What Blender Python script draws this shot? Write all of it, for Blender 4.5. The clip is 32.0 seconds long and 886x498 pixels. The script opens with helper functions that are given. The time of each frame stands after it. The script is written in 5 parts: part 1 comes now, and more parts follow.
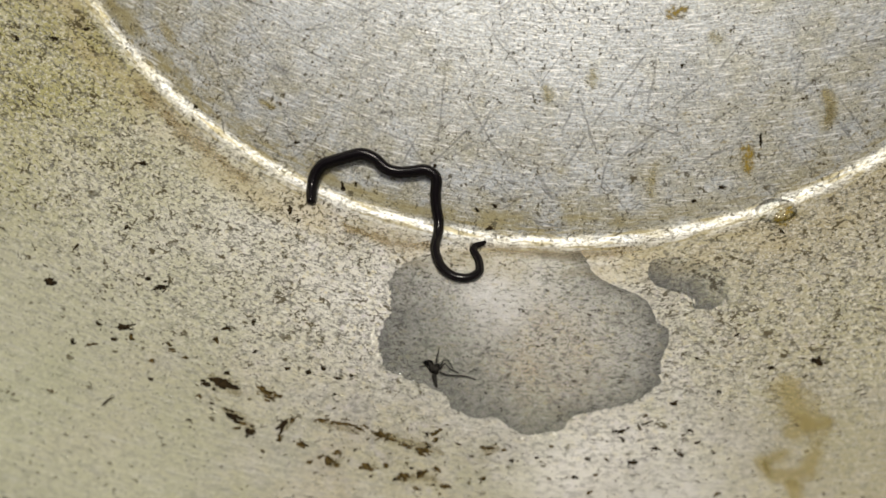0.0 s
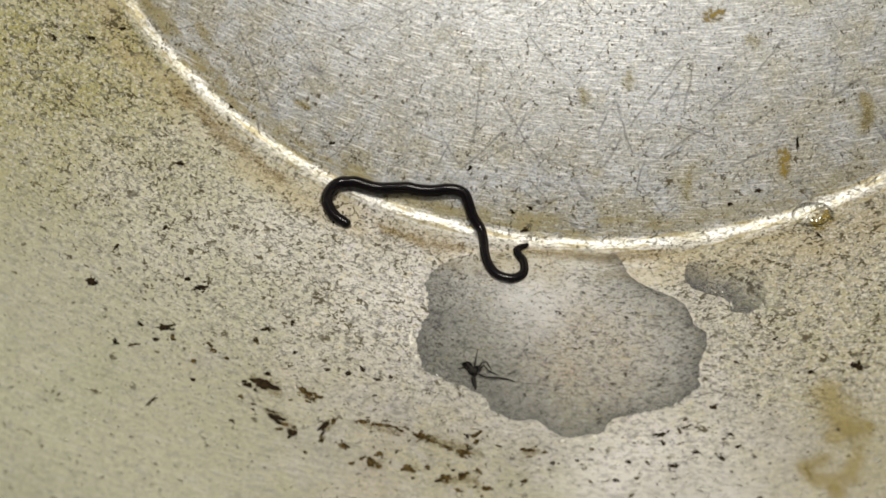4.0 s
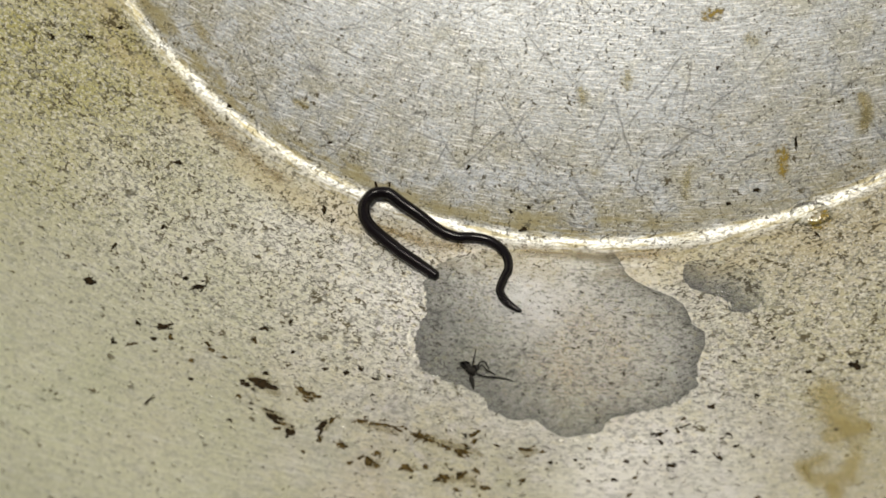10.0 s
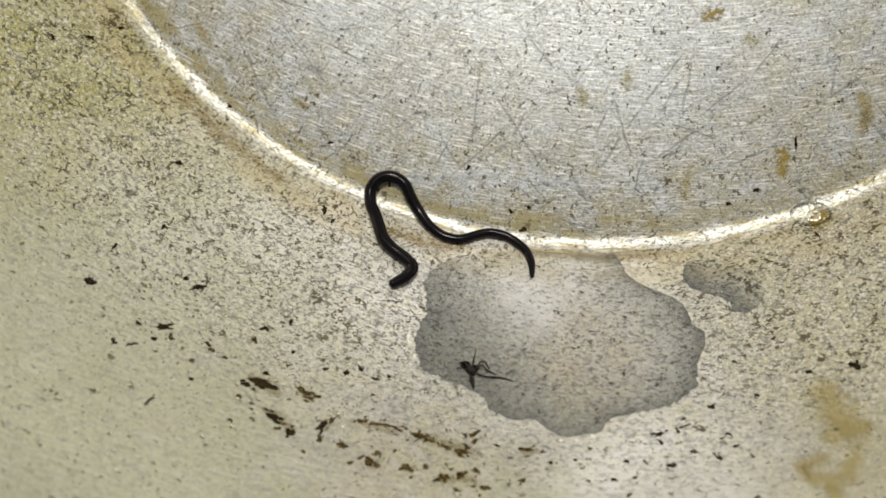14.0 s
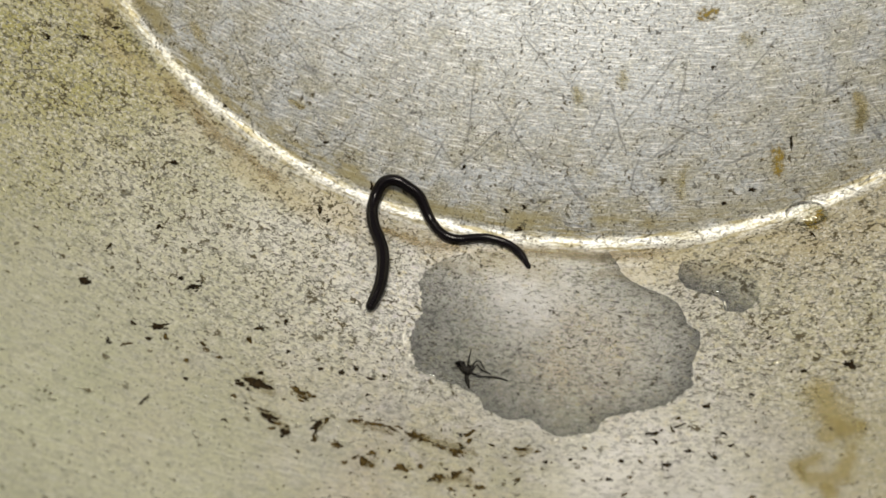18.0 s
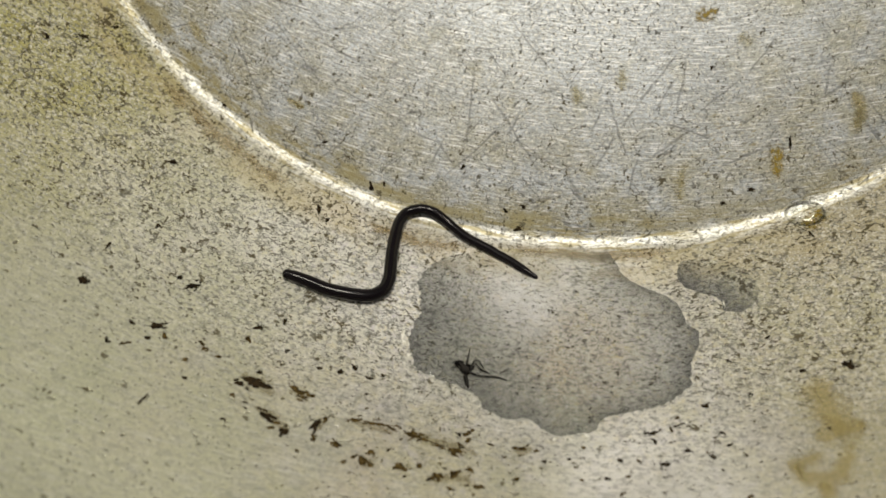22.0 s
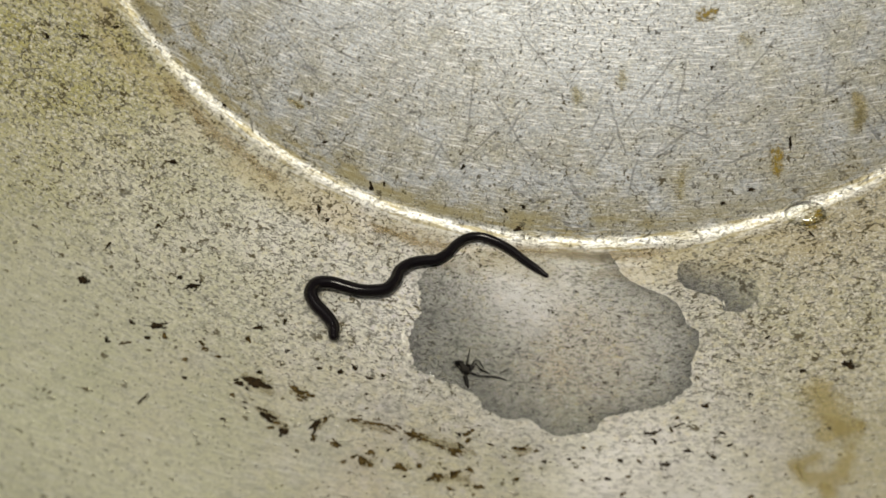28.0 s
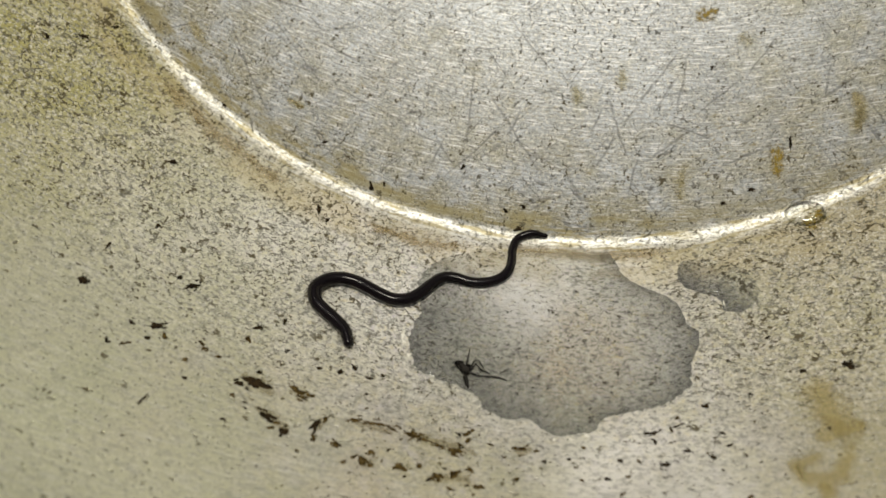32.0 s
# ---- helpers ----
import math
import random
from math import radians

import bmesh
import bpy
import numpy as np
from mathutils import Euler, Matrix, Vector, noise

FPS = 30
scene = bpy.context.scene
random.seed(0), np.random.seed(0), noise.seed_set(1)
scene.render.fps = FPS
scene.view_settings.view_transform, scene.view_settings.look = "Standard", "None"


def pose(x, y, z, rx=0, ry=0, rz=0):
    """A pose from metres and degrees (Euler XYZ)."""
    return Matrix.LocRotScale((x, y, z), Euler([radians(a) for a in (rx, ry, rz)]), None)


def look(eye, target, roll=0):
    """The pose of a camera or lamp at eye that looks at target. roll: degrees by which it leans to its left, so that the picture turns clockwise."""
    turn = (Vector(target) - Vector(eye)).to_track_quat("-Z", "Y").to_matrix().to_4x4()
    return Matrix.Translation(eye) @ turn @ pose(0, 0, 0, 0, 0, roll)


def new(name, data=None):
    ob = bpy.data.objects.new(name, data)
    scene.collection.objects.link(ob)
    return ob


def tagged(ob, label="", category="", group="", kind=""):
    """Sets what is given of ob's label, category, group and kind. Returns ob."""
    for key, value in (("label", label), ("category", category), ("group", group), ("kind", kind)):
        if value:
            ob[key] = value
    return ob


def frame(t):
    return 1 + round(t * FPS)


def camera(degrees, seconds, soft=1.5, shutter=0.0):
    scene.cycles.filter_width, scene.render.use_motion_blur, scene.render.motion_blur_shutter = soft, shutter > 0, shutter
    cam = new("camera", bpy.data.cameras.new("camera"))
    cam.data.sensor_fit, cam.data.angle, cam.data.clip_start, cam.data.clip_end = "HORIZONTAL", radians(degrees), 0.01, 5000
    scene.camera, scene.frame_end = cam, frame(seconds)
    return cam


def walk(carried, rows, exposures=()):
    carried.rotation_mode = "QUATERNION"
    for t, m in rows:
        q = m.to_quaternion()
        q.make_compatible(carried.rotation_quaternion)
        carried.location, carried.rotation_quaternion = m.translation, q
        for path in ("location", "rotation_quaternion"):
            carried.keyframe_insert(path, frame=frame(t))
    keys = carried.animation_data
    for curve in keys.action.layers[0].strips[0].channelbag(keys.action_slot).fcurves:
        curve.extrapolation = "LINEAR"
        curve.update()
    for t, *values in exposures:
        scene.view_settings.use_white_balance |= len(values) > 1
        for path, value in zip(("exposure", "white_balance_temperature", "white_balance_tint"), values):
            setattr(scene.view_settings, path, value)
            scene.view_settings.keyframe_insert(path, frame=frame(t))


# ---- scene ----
cam = camera(58, 32.0, soft=1.62)
cam.data.dof.use_dof = True
cam.data.dof.focus_distance = 0.160
cam.data.dof.aperture_fstop = 12.0
walk(cam, [
    (0, pose(-0.01432, -0.13260, 0.16767, 2.112, 4.025, -0.350)),
    (0.5, pose(-0.01454, -0.13260, 0.16777, 2.116, 3.992, -0.344)),
    (1, pose(-0.01494, -0.13242, 0.16779, 2.059, 4.015, -0.337)),
    (1.5, pose(-0.01767, -0.13197, 0.16799, 1.963, 4.080, -0.175)),
    (2, pose(-0.01944, -0.13163, 0.16826, 1.881, 4.111, -0.095)),
    (2.5, pose(-0.02034, -0.13161, 0.16828, 1.901, 4.129, -0.028)),
    (3, pose(-0.02084, -0.13156, 0.16833, 1.882, 4.189, -0.020)),
    (3.5, pose(-0.02112, -0.13138, 0.16846, 1.821, 4.213, -0.003)),
    (5.5, pose(-0.02090, -0.13137, 0.16843, 1.815, 4.206, -0.012)),
    (7, pose(-0.02090, -0.13134, 0.16841, 1.798, 4.192, -0.002)),
    (10, pose(-0.02085, -0.13130, 0.16837, 1.749, 4.175, 0.020)),
    (14.5, pose(-0.02076, -0.13140, 0.16847, 1.785, 4.207, 0.005)),
    (16.5, pose(-0.02048, -0.13148, 0.16838, 1.793, 4.152, -0.020)),
    (17, pose(-0.02031, -0.13148, 0.16836, 1.795, 4.171, -0.016)),
    (17.5, pose(-0.02014, -0.13149, 0.16834, 1.800, 4.161, -0.015)),
    (18, pose(-0.02000, -0.13151, 0.16833, 1.807, 4.156, -0.014)),
    (18.5, pose(-0.01995, -0.13154, 0.16833, 1.818, 4.134, -0.014)),
    (19, pose(-0.02006, -0.13175, 0.16836, 1.864, 4.056, 0.034)),
    (20, pose(-0.02005, -0.13175, 0.16836, 1.866, 4.064, 0.035)),
    (25.5, pose(-0.02001, -0.13174, 0.16834, 1.863, 4.080, 0.042)),
    (27.5, pose(-0.01998, -0.13174, 0.16833, 1.864, 4.093, 0.044)),
    (32, pose(-0.01993, -0.13171, 0.16831, 1.856, 4.113, 0.047)),
], exposures=[(0.0, 0.0, 6680, 11), (6.0, 0.03, 6680, 11), (9.0, 0.05, 6670, 10), (13.0, 0.14, 6570, 10), (14.5, 0.10, 6570, 10), (17.0, 0.05, 6680, 10), (20.0, -0.07, 6770, 9), (23.0, -0.11, 6790, 9), (25.0, -0.09, 6780, 9), (32.0, -0.08, 6800, 9)])

# ---- world and light: an open pot under bright, soft daylight ----
SUN_ELEVATION, SUN_AZIMUTH = radians(58), radians(4)   # azimuth from +y towards +x
world = bpy.data.worlds.new("sky")
scene.world = world
world.use_nodes = True
wn, wl = world.node_tree.nodes, world.node_tree.links
sky = wn.new("ShaderNodeTexSky")
sky.sky_type, sky.sun_disc = "NISHITA", False
sky.sun_elevation, sky.sun_rotation = SUN_ELEVATION, SUN_AZIMUTH
sky.air_density, sky.dust_density, sky.ozone_density = 1.0, 6.0, 0.5
pale = wn.new("ShaderNodeHueSaturation")
pale.inputs["Saturation"].default_value = 0.25
wl.new(sky.outputs["Color"], pale.inputs["Color"])
wl.new(pale.outputs["Color"], wn["Background"].inputs["Color"])
wn["Background"].inputs["Strength"].default_value = 0.044

sun = new("sun", bpy.data.lights.new("sun", "SUN"))
sun.data.energy, sun.data.angle, sun.data.color = 2.15, radians(13), (1.0, 0.97, 0.85)
sun_way = Vector((math.sin(SUN_AZIMUTH) * math.cos(SUN_ELEVATION), math.cos(SUN_AZIMUTH) * math.cos(SUN_ELEVATION), math.sin(SUN_ELEVATION)))
sun.matrix_world = look(sun_way * 3, (0, 0, 0))

# ---- the inner shape of the pot: flat base, rounded corner, flaring wall ----
BASE_R = 0.125
STEP = 0.00025
REACH = np.arange(-0.004, 0.0951, STEP)


def wall_slope(u):
    bevel = np.interp(u, [-0.0018, -0.00108, -0.00044, 0.00044, 0.00116, 0.00276], [0, 0.08, 0.225, 0.375, 0.54, 0.655])
    return bevel + 4.4 * np.maximum(u, 0) + 26 * np.maximum(u - 0.058, 0)


SLOPES = wall_slope(REACH)
HEIGHTS = np.concatenate([[0], np.cumsum((SLOPES[1:] + SLOPES[:-1]) / 2 * STEP)])


def height(x, y):
    return float(np.interp(math.hypot(x, y) - BASE_R, REACH, HEIGHTS))


def normal(x, y):
    r = math.hypot(x, y)
    s = float(wall_slope(np.array(r - BASE_R)))
    return Vector((-s * x / r, -s * y / r, 1)).normalized() if r > 1e-6 else Vector((0, 0, 1))


def on_pot(x, y, up=0.0):
    return Vector((x, y, height(x, y))) + normal(x, y) * up


# ---- materials ----
class Graph:
    """A small node graph with short calls; every call returns an output socket."""

    def __init__(self, name):
        self.mat = bpy.data.materials.new(name)
        self.mat.use_nodes = True
        self.n, self.l = self.mat.node_tree.nodes, self.mat.node_tree.links
        self.shader = self.n["Principled BSDF"]

    def put(self, socket, value):
        if isinstance(value, bpy.types.NodeSocket):
            self.l.new(value, socket)
        elif isinstance(value, tuple) and len(value) == 3 and socket.type == "RGBA":
            socket.default_value = (*value, 1)
        else:
            socket.default_value = value

    def set(self, name, value):
        self.put(self.shader.inputs[name], value)

    def place(self):
        return self.n.new("ShaderNodeTexCoord").outputs["Object"]

    def calc(self, how, a, b=0.0, clamp=False):
        m = self.n.new("ShaderNodeMath")
        m.operation, m.use_clamp = how, clamp
        self.put(m.inputs[0], a)
        self.put(m.inputs[1], b)
        return m.outputs[0]

    def vec(self, how, a, b):
        m = self.n.new("ShaderNodeVectorMath")
        m.operation = how
        self.put(m.inputs[0], a)
        self.put(m.inputs[1], b)
        return m.outputs[0]

    def turned(self, v, degrees, scale):
        if degrees:
            m = self.n.new("ShaderNodeMapping")
            self.put(m.inputs["Vector"], v)
            m.inputs["Rotation"].default_value = (0, 0, radians(degrees))
            v = m.outputs[0]
        m = self.n.new("ShaderNodeMapping")
        self.put(m.inputs["Vector"], v)
        m.inputs["Scale"].default_value = scale
        return m.outputs[0]

    def split(self, v):
        s = self.n.new("ShaderNodeSeparateXYZ")
        self.put(s.inputs[0], v)
        return s.outputs

    def join(self, x, y, z):
        c = self.n.new("ShaderNodeCombineXYZ")
        for i, value in enumerate((x, y, z)):
            self.put(c.inputs[i], value)
        return c.outputs[0]

    def noise(self, v, scale, detail=3.0, rough=0.55, color=False):
        t = self.n.new("ShaderNodeTexNoise")
        self.put(t.inputs["Vector"], v)
        t.inputs["Scale"].default_value = scale
        t.inputs["Detail"].default_value = detail
        t.inputs["Roughness"].default_value = rough
        return t.outputs["Color" if color else "Fac"]

    def cells(self, v, scale):
        t = self.n.new("ShaderNodeTexVoronoi")
        self.put(t.inputs["Vector"], v)
        t.inputs["Scale"].default_value = scale
        return t.outputs["Distance"], t.outputs["Color"]

    def span(self, value, low, high, a=0.0, b=1.0):
        m = self.n.new("ShaderNodeMapRange")
        m.interpolation_type = "SMOOTHSTEP"
        for i, x in enumerate((value, low, high, a, b)):
            self.put(m.inputs[i], x)
        return m.outputs[0]

    def mix(self, fac, a, b):
        m = self.n.new("ShaderNodeMix")
        m.data_type = "RGBA"
        self.put(m.inputs["Factor"], fac)
        self.put(m.inputs[6], a)
        self.put(m.inputs[7], b)
        return m.outputs[2]

    def relief(self, height_value, distance, strength=1.0):
        b = self.n.new("ShaderNodeBump")
        b.inputs["Strength"].default_value = strength
        b.inputs["Distance"].default_value = distance
        self.put(b.inputs["Height"], height_value)
        self.put(self.shader.inputs["Normal"], b.outputs[0])


def pot_aluminium():
    g = Graph("pitted_aluminium")
    p = g.place()
    x, y, z = g.split(p)
    r = g.calc("SQRT", g.calc("ADD", g.calc("MULTIPLY", x, x), g.calc("MULTIPLY", y, y)))
    arc = g.calc("MULTIPLY", g.calc("ARCTAN2", x, g.calc("MULTIPLY", y, -1.0)), 0.135)
    turned = g.join(r, arc, z)                       # along the polishing rings
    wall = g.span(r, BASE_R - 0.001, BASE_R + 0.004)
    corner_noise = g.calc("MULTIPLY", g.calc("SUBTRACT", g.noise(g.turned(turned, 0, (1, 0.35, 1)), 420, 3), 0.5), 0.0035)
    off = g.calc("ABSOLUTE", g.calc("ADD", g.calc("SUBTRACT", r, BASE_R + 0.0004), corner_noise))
    worn_shine = g.calc("MULTIPLY", g.span(off, 0.0019, 0.0003), g.span(g.noise(g.turned(turned, 0, (1, 0.3, 1)), 110, 3, 0.6), 0.34, 0.58, 0.25, 1.0))               # wear along the corner, with its highlight put into the colour

    bx, by = g.calc("SUBTRACT", x, 0.02), g.calc("SUBTRACT", y, 0.12)    # the base was brushed in wider sweeps
    sweep = g.join(g.calc("SQRT", g.calc("ADD", g.calc("MULTIPLY", bx, bx), g.calc("MULTIPLY", by, by))), g.calc("MULTIPLY", g.calc("ARCTAN2", bx, g.calc("MULTIPLY", by, -1.0)), 0.22), z)
    brushed = g.noise(g.turned(sweep, 0, (2600, 260, 40)), 1.0, 3, 0.65)
    crackle = g.noise(g.vec("ADD", g.turned(turned, 0, (1900, 900, 300)), g.vec("MULTIPLY", g.noise(p, 350, 2, 0.5, True), (1.6, 1.6, 1.6))), 1.0, 3, 0.7)
    mottle = g.noise(p, 55, 5, 0.6)
    patch = g.noise(g.vec("ADD", p, (0.31, 0.12, 0)), 24, 4, 0.55)
    grain = g.noise(p, 1500, 3, 0.7)

    # pits: short dark crooked strokes, lying every way on the left, more along the rings elsewhere
    fewer = g.span(r, 0.144, 0.170, 1.0, 0.18)        # the upper wall is cleaner
    pool = g.calc("SQRT", g.calc("ADD", g.calc("POWER", g.calc("MULTIPLY", g.calc("ADD", x, 0.0085), 0.85), 2.0), g.calc("POWER", g.calc("ADD", y, 0.144), 2.0)))
    washed = g.span(pool, 0.0225, 0.0165)             # rinsed paler where the water stands
    crowd = g.span(g.noise(p, 75, 3, 0.6), 0.32, 0.68, 0.0, 1.0)
    thin_out = g.calc("MULTIPLY", fewer, g.calc("SUBTRACT", 1.0, g.calc("MAXIMUM", g.calc("MULTIPLY", washed, 0.66), g.span(pool, 0.020, 0.004, 0.0, 0.76))))
    thin_out = g.calc("MULTIPLY", thin_out, g.calc("ADD", g.calc("MULTIPLY", wall, g.span(r, 0.090, 0.119, 0.66, 0.38)), g.span(r, 0.090, 0.119, 0.34, 0.62)))
    limit = g.calc("SUBTRACT", 0.70, g.calc("MULTIPLY", g.calc("ADD", g.calc("MULTIPLY", crowd, 0.3), 0.7), g.calc("MULTIPLY", thin_out, 0.150)))
    lay = g.join(r, g.calc("MULTIPLY", arc, g.span(x, -0.035, 0.0, 0.85, 0.72)), z)
    lay = g.vec("ADD", lay, g.vec("MULTIPLY", g.vec("SUBTRACT", g.noise(p, 900, 2, 0.6, True), (0.5, 0.5, 0.5)), (0.0008, 0.0008, 0.0008)))
    pits = None
    for scale, thick, shift in ((560, 0.056, 0.0), (800, 0.066, 3.1), (1140, 0.080, 7.7)):
        at = g.vec("ADD", g.turned(lay, 0, (scale, scale, scale)), (shift, shift * 2, shift))
        stroke = g.span(g.calc("ABSOLUTE", g.calc("SUBTRACT", g.noise(at, 1.0, 1.5, 0.5), 0.5)), thick, thick * 0.45)
        gate = g.span(g.calc("SUBTRACT", g.noise(g.vec("ADD", at, (9.3, 4.4, 2.0)), 1.15, 1.0, 0.5), limit), -0.012, 0.03)
        m = g.calc("MULTIPLY", stroke, gate)
        pits = m if pits is None else g.calc("MAXIMUM", pits, m)
    d, c = g.cells(g.vec("ADD", g.turned(turned, 0, (1.1, 0.7, 0.9)), (0.1, 0.2, 0)), 420)
    m = g.span(g.calc("SUBTRACT", g.calc("MULTIPLY", g.calc("MULTIPLY", g.calc("POWER", g.split(c)[0], 4.0), thin_out), 0.30), g.calc("ADD", d, 0.03)), -0.02, 0.04)
    pits = g.calc("MAXIMUM", pits, m)
    dot = g.noise(p, 260, 2, 0.6)
    pits = g.calc("MULTIPLY", pits, g.span(dot, 0.38, 0.62, 0.45, 0.95))
    pits = g.calc("MULTIPLY", pits, g.calc("SUBTRACT", 1.0, g.calc("MULTIPLY", worn_shine, 0.6)))

    # knife scratches on the base
    scratches = None
    for angle, wide, long, thin in ((35, 170, 6, 0.007), (-28, 150, 6, 0.006), (62, 150, 6, 0.006), (-62, 160, 6, 0.006), (12, 120, 5, 0.004), (48, 230, 9, 0.007), (-44, 200, 7, 0.006), (24, 210, 7, 0.007), (-70, 330, 14, 0.008), (55, 360, 15, 0.008), (-35, 300, 13, 0.008), (80, 320, 14, 0.007)):
        n = g.noise(g.turned(p, angle, (wide * 1.7, long * 1.3, 10)), 1.0, 1.0, 0.4)
        line = g.span(g.calc("ABSOLUTE", g.calc("SUBTRACT", n, 0.5)), thin * (0.8 if wide > 250 else 0.5), thin * 0.12)
        gate = g.span(g.noise(g.turned(p, angle, (90, 45, 40)), 1.0, 2), 0.43, 0.58)
        line = g.calc("MULTIPLY", line, gate)
        scratches = line if scratches is None else g.calc("MAXIMUM", scratches, line)
    # the long deep cuts: middle, direction and half length in millimetres and degrees
    wavy = g.vec("ADD", p, g.vec("MULTIPLY", g.vec("SUBTRACT", g.noise(p, 170, 4, 0.7, True), (0.5, 0.5, 0.5)), (0.0019, 0.0019, 0.0)))
    faint = g.span(g.noise(p, 260, 2, 0.6), 0.34, 0.52, 0.55, 1.0)
    for cx, cy, angle, half in [
        (11.4, -92.8, -127, 11.3), (2.2, -105.5, -122, 4.4), (17.8, -92.0, -101, 5.9), (14.0, -94.6, -122, 4.9), (34.0, -86.4, -126, 5.1), (25.4, -94.6, -141, 5.5),
        (16.4, -103.8, -146, 6.8), (-16.6, -102.1, -58, 10.5), (4.3, -100.4, -72, 7.5), (0.7, -98.4, -115, 4.3), (30.9, -107.0, -155, 7.6), (7.6, -111.0, -105, 4.0),
        (49.2, -93.4, -146, 5.8), (47.2, -92.3, -101, 3.9), (-17.0, -99.9, -117, 2.7), (-31.9, -105.4, -57, 3.3), (-26.2, -95.6, -96, 9.1), (-54.5, -78.8, 4, 7.4)]:
        m = g.n.new("ShaderNodeMapping")
        m.vector_type = "TEXTURE"
        g.put(m.inputs["Vector"], wavy)
        m.inputs["Location"].default_value = (cx / 1000, cy / 1000, 0)
        m.inputs["Rotation"].default_value = (0, 0, radians(angle))
        along, across, _ = g.split(m.outputs[0])
        line = g.calc("MULTIPLY", g.span(g.calc("ABSOLUTE", across), 0.00038, 0.00006), g.span(g.calc("ABSOLUTE", along), half / 1000 + 0.001, half / 1000 * 0.55))
        scratches = g.calc("MAXIMUM", scratches, g.calc("MULTIPLY", line, faint))
    scratches = g.calc("MULTIPLY", scratches, g.calc("SUBTRACT", 1.0, wall))
    glints = g.span(g.noise(g.turned(sweep, 0, (2400, 200, 10)), 1.0, 2, 0.65), 0.56, 0.66)

    base_tint = g.mix(g.span(mottle, 0.35, 0.65), (0.665, 0.70, 0.745), (0.545, 0.575, 0.615))
    blot = g.noise(g.vec("ADD", p, (0.07, 0.4, 0)), 130, 4, 0.6)
    base_tint = g.mix(g.calc("MULTIPLY", g.span(patch, 0.5, 0.72), 0.35), base_tint, (0.46, 0.41, 0.25))
    base_tint = g.mix(g.calc("MULTIPLY", g.span(blot, 0.54, 0.70), 0.5), base_tint, (0.45, 0.42, 0.28))
    base_tint = g.mix(g.calc("MULTIPLY", g.span(x, 0.015, 0.055), g.span(blot, 0.42, 0.6, 0.05, 0.5)), base_tint, (0.53, 0.50, 0.33))
    near = g.span(r, 0.085, 0.119, 0.3, 1.0)
    rusty = g.calc("MULTIPLY", g.span(g.noise(g.turned(turned, 0, (1500, 380, 10)), 1.0, 4, 0.65), 0.54, 0.62), near)
    base_tint = g.mix(g.calc("MULTIPLY", rusty, g.span(patch, 0.42, 0.6, 0.35, 1.0)), base_tint, (0.36, 0.29, 0.14))
    base_tint = g.mix(g.calc("MULTIPLY", g.span(r, 0.092, 0.119), g.span(blot, 0.40, 0.58, 0.0, 0.7)), base_tint, g.mix(g.span(x, 0.0, 0.035), (0.42, 0.37, 0.20), (0.52, 0.49, 0.37)))
    wall_tint = g.mix(g.span(mottle, 0.33, 0.68), (0.64, 0.605, 0.45), (0.55, 0.54, 0.45))
    wall_tint = g.mix(g.calc("MULTIPLY", g.span(patch, 0.47, 0.7), 0.6), wall_tint, (0.53, 0.47, 0.26))
    aside = g.calc("SQRT", g.calc("ADD", g.calc("POWER", g.calc("ADD", x, 0.118), 2.0), g.calc("POWER", g.calc("ADD", y, 0.072), 2.0)))
    yellowed = g.calc("MULTIPLY", g.span(aside, 0.070, 0.012), g.span(mottle, 0.3, 0.6, 0.6, 1.0))
    wall_tint = g.mix(g.span(blot, 0.5, 0.68, 0.0, 0.5), wall_tint, (0.47, 0.43, 0.36))
    wall_tint = g.mix(g.span(g.noise(g.vec("ADD", p, (0.5, 0.2, 0.1)), 210, 3, 0.6), 0.52, 0.68, 0.0, 0.55), wall_tint, (0.72, 0.68, 0.58))
    wall_tint = g.mix(g.span(x, 0.012, 0.055, 0.0, 0.75), wall_tint, (0.45, 0.415, 0.26))
    hue = g.noise(g.vec("ADD", p, (0.2, 0.7, 0.3)), 330, 4, 0.65)
    wall_tint = g.mix(g.span(hue, 0.53, 0.64, 0.0, 0.6), wall_tint, (0.61, 0.575, 0.55))
    wall_tint = g.mix(g.calc("MULTIPLY", g.span(hue, 0.48, 0.37, 0.0, 0.6), g.span(r, 0.140, 0.160, 1.0, 0.35)), wall_tint, (0.53, 0.48, 0.27))
    wall_tint = g.mix(g.calc("MULTIPLY", washed, 0.6), wall_tint, (0.66, 0.64, 0.59))
    # pale metal tint that puts the wall's sheen into the colour, here and lower down
    wall_sheen = g.calc("MULTIPLY", g.calc("MULTIPLY", g.span(r, BASE_R + 0.042, BASE_R + 0.010), g.span(x, 0.030, -0.005, 0.2, 1.0)), g.span(mottle, 0.35, 0.62, 1.0, 0.5))
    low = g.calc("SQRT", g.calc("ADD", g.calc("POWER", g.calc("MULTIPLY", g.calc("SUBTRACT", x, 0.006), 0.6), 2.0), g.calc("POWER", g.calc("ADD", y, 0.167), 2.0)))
    wall_sheen = g.calc("MAXIMUM", wall_sheen, g.calc("MULTIPLY", g.span(low, 0.016, 0.004), g.span(mottle, 0.35, 0.62, 0.75, 0.4)))
    # the metal's glare painted as a pale patch, and a tan tinge under the water
    glare = g.calc("SQRT", g.calc("ADD", g.calc("POWER", g.calc("SUBTRACT", x, -0.0155), 2.0), g.calc("POWER", g.calc("SUBTRACT", y, -0.1377), 2.0)))
    glare = g.calc("MULTIPLY", g.span(glare, 0.0115, 0.001), g.span(g.noise(g.turned(turned, 0, (1500, 420, 100)), 1.0, 3, 0.6), 0.38, 0.58, 0.15, 1.0))
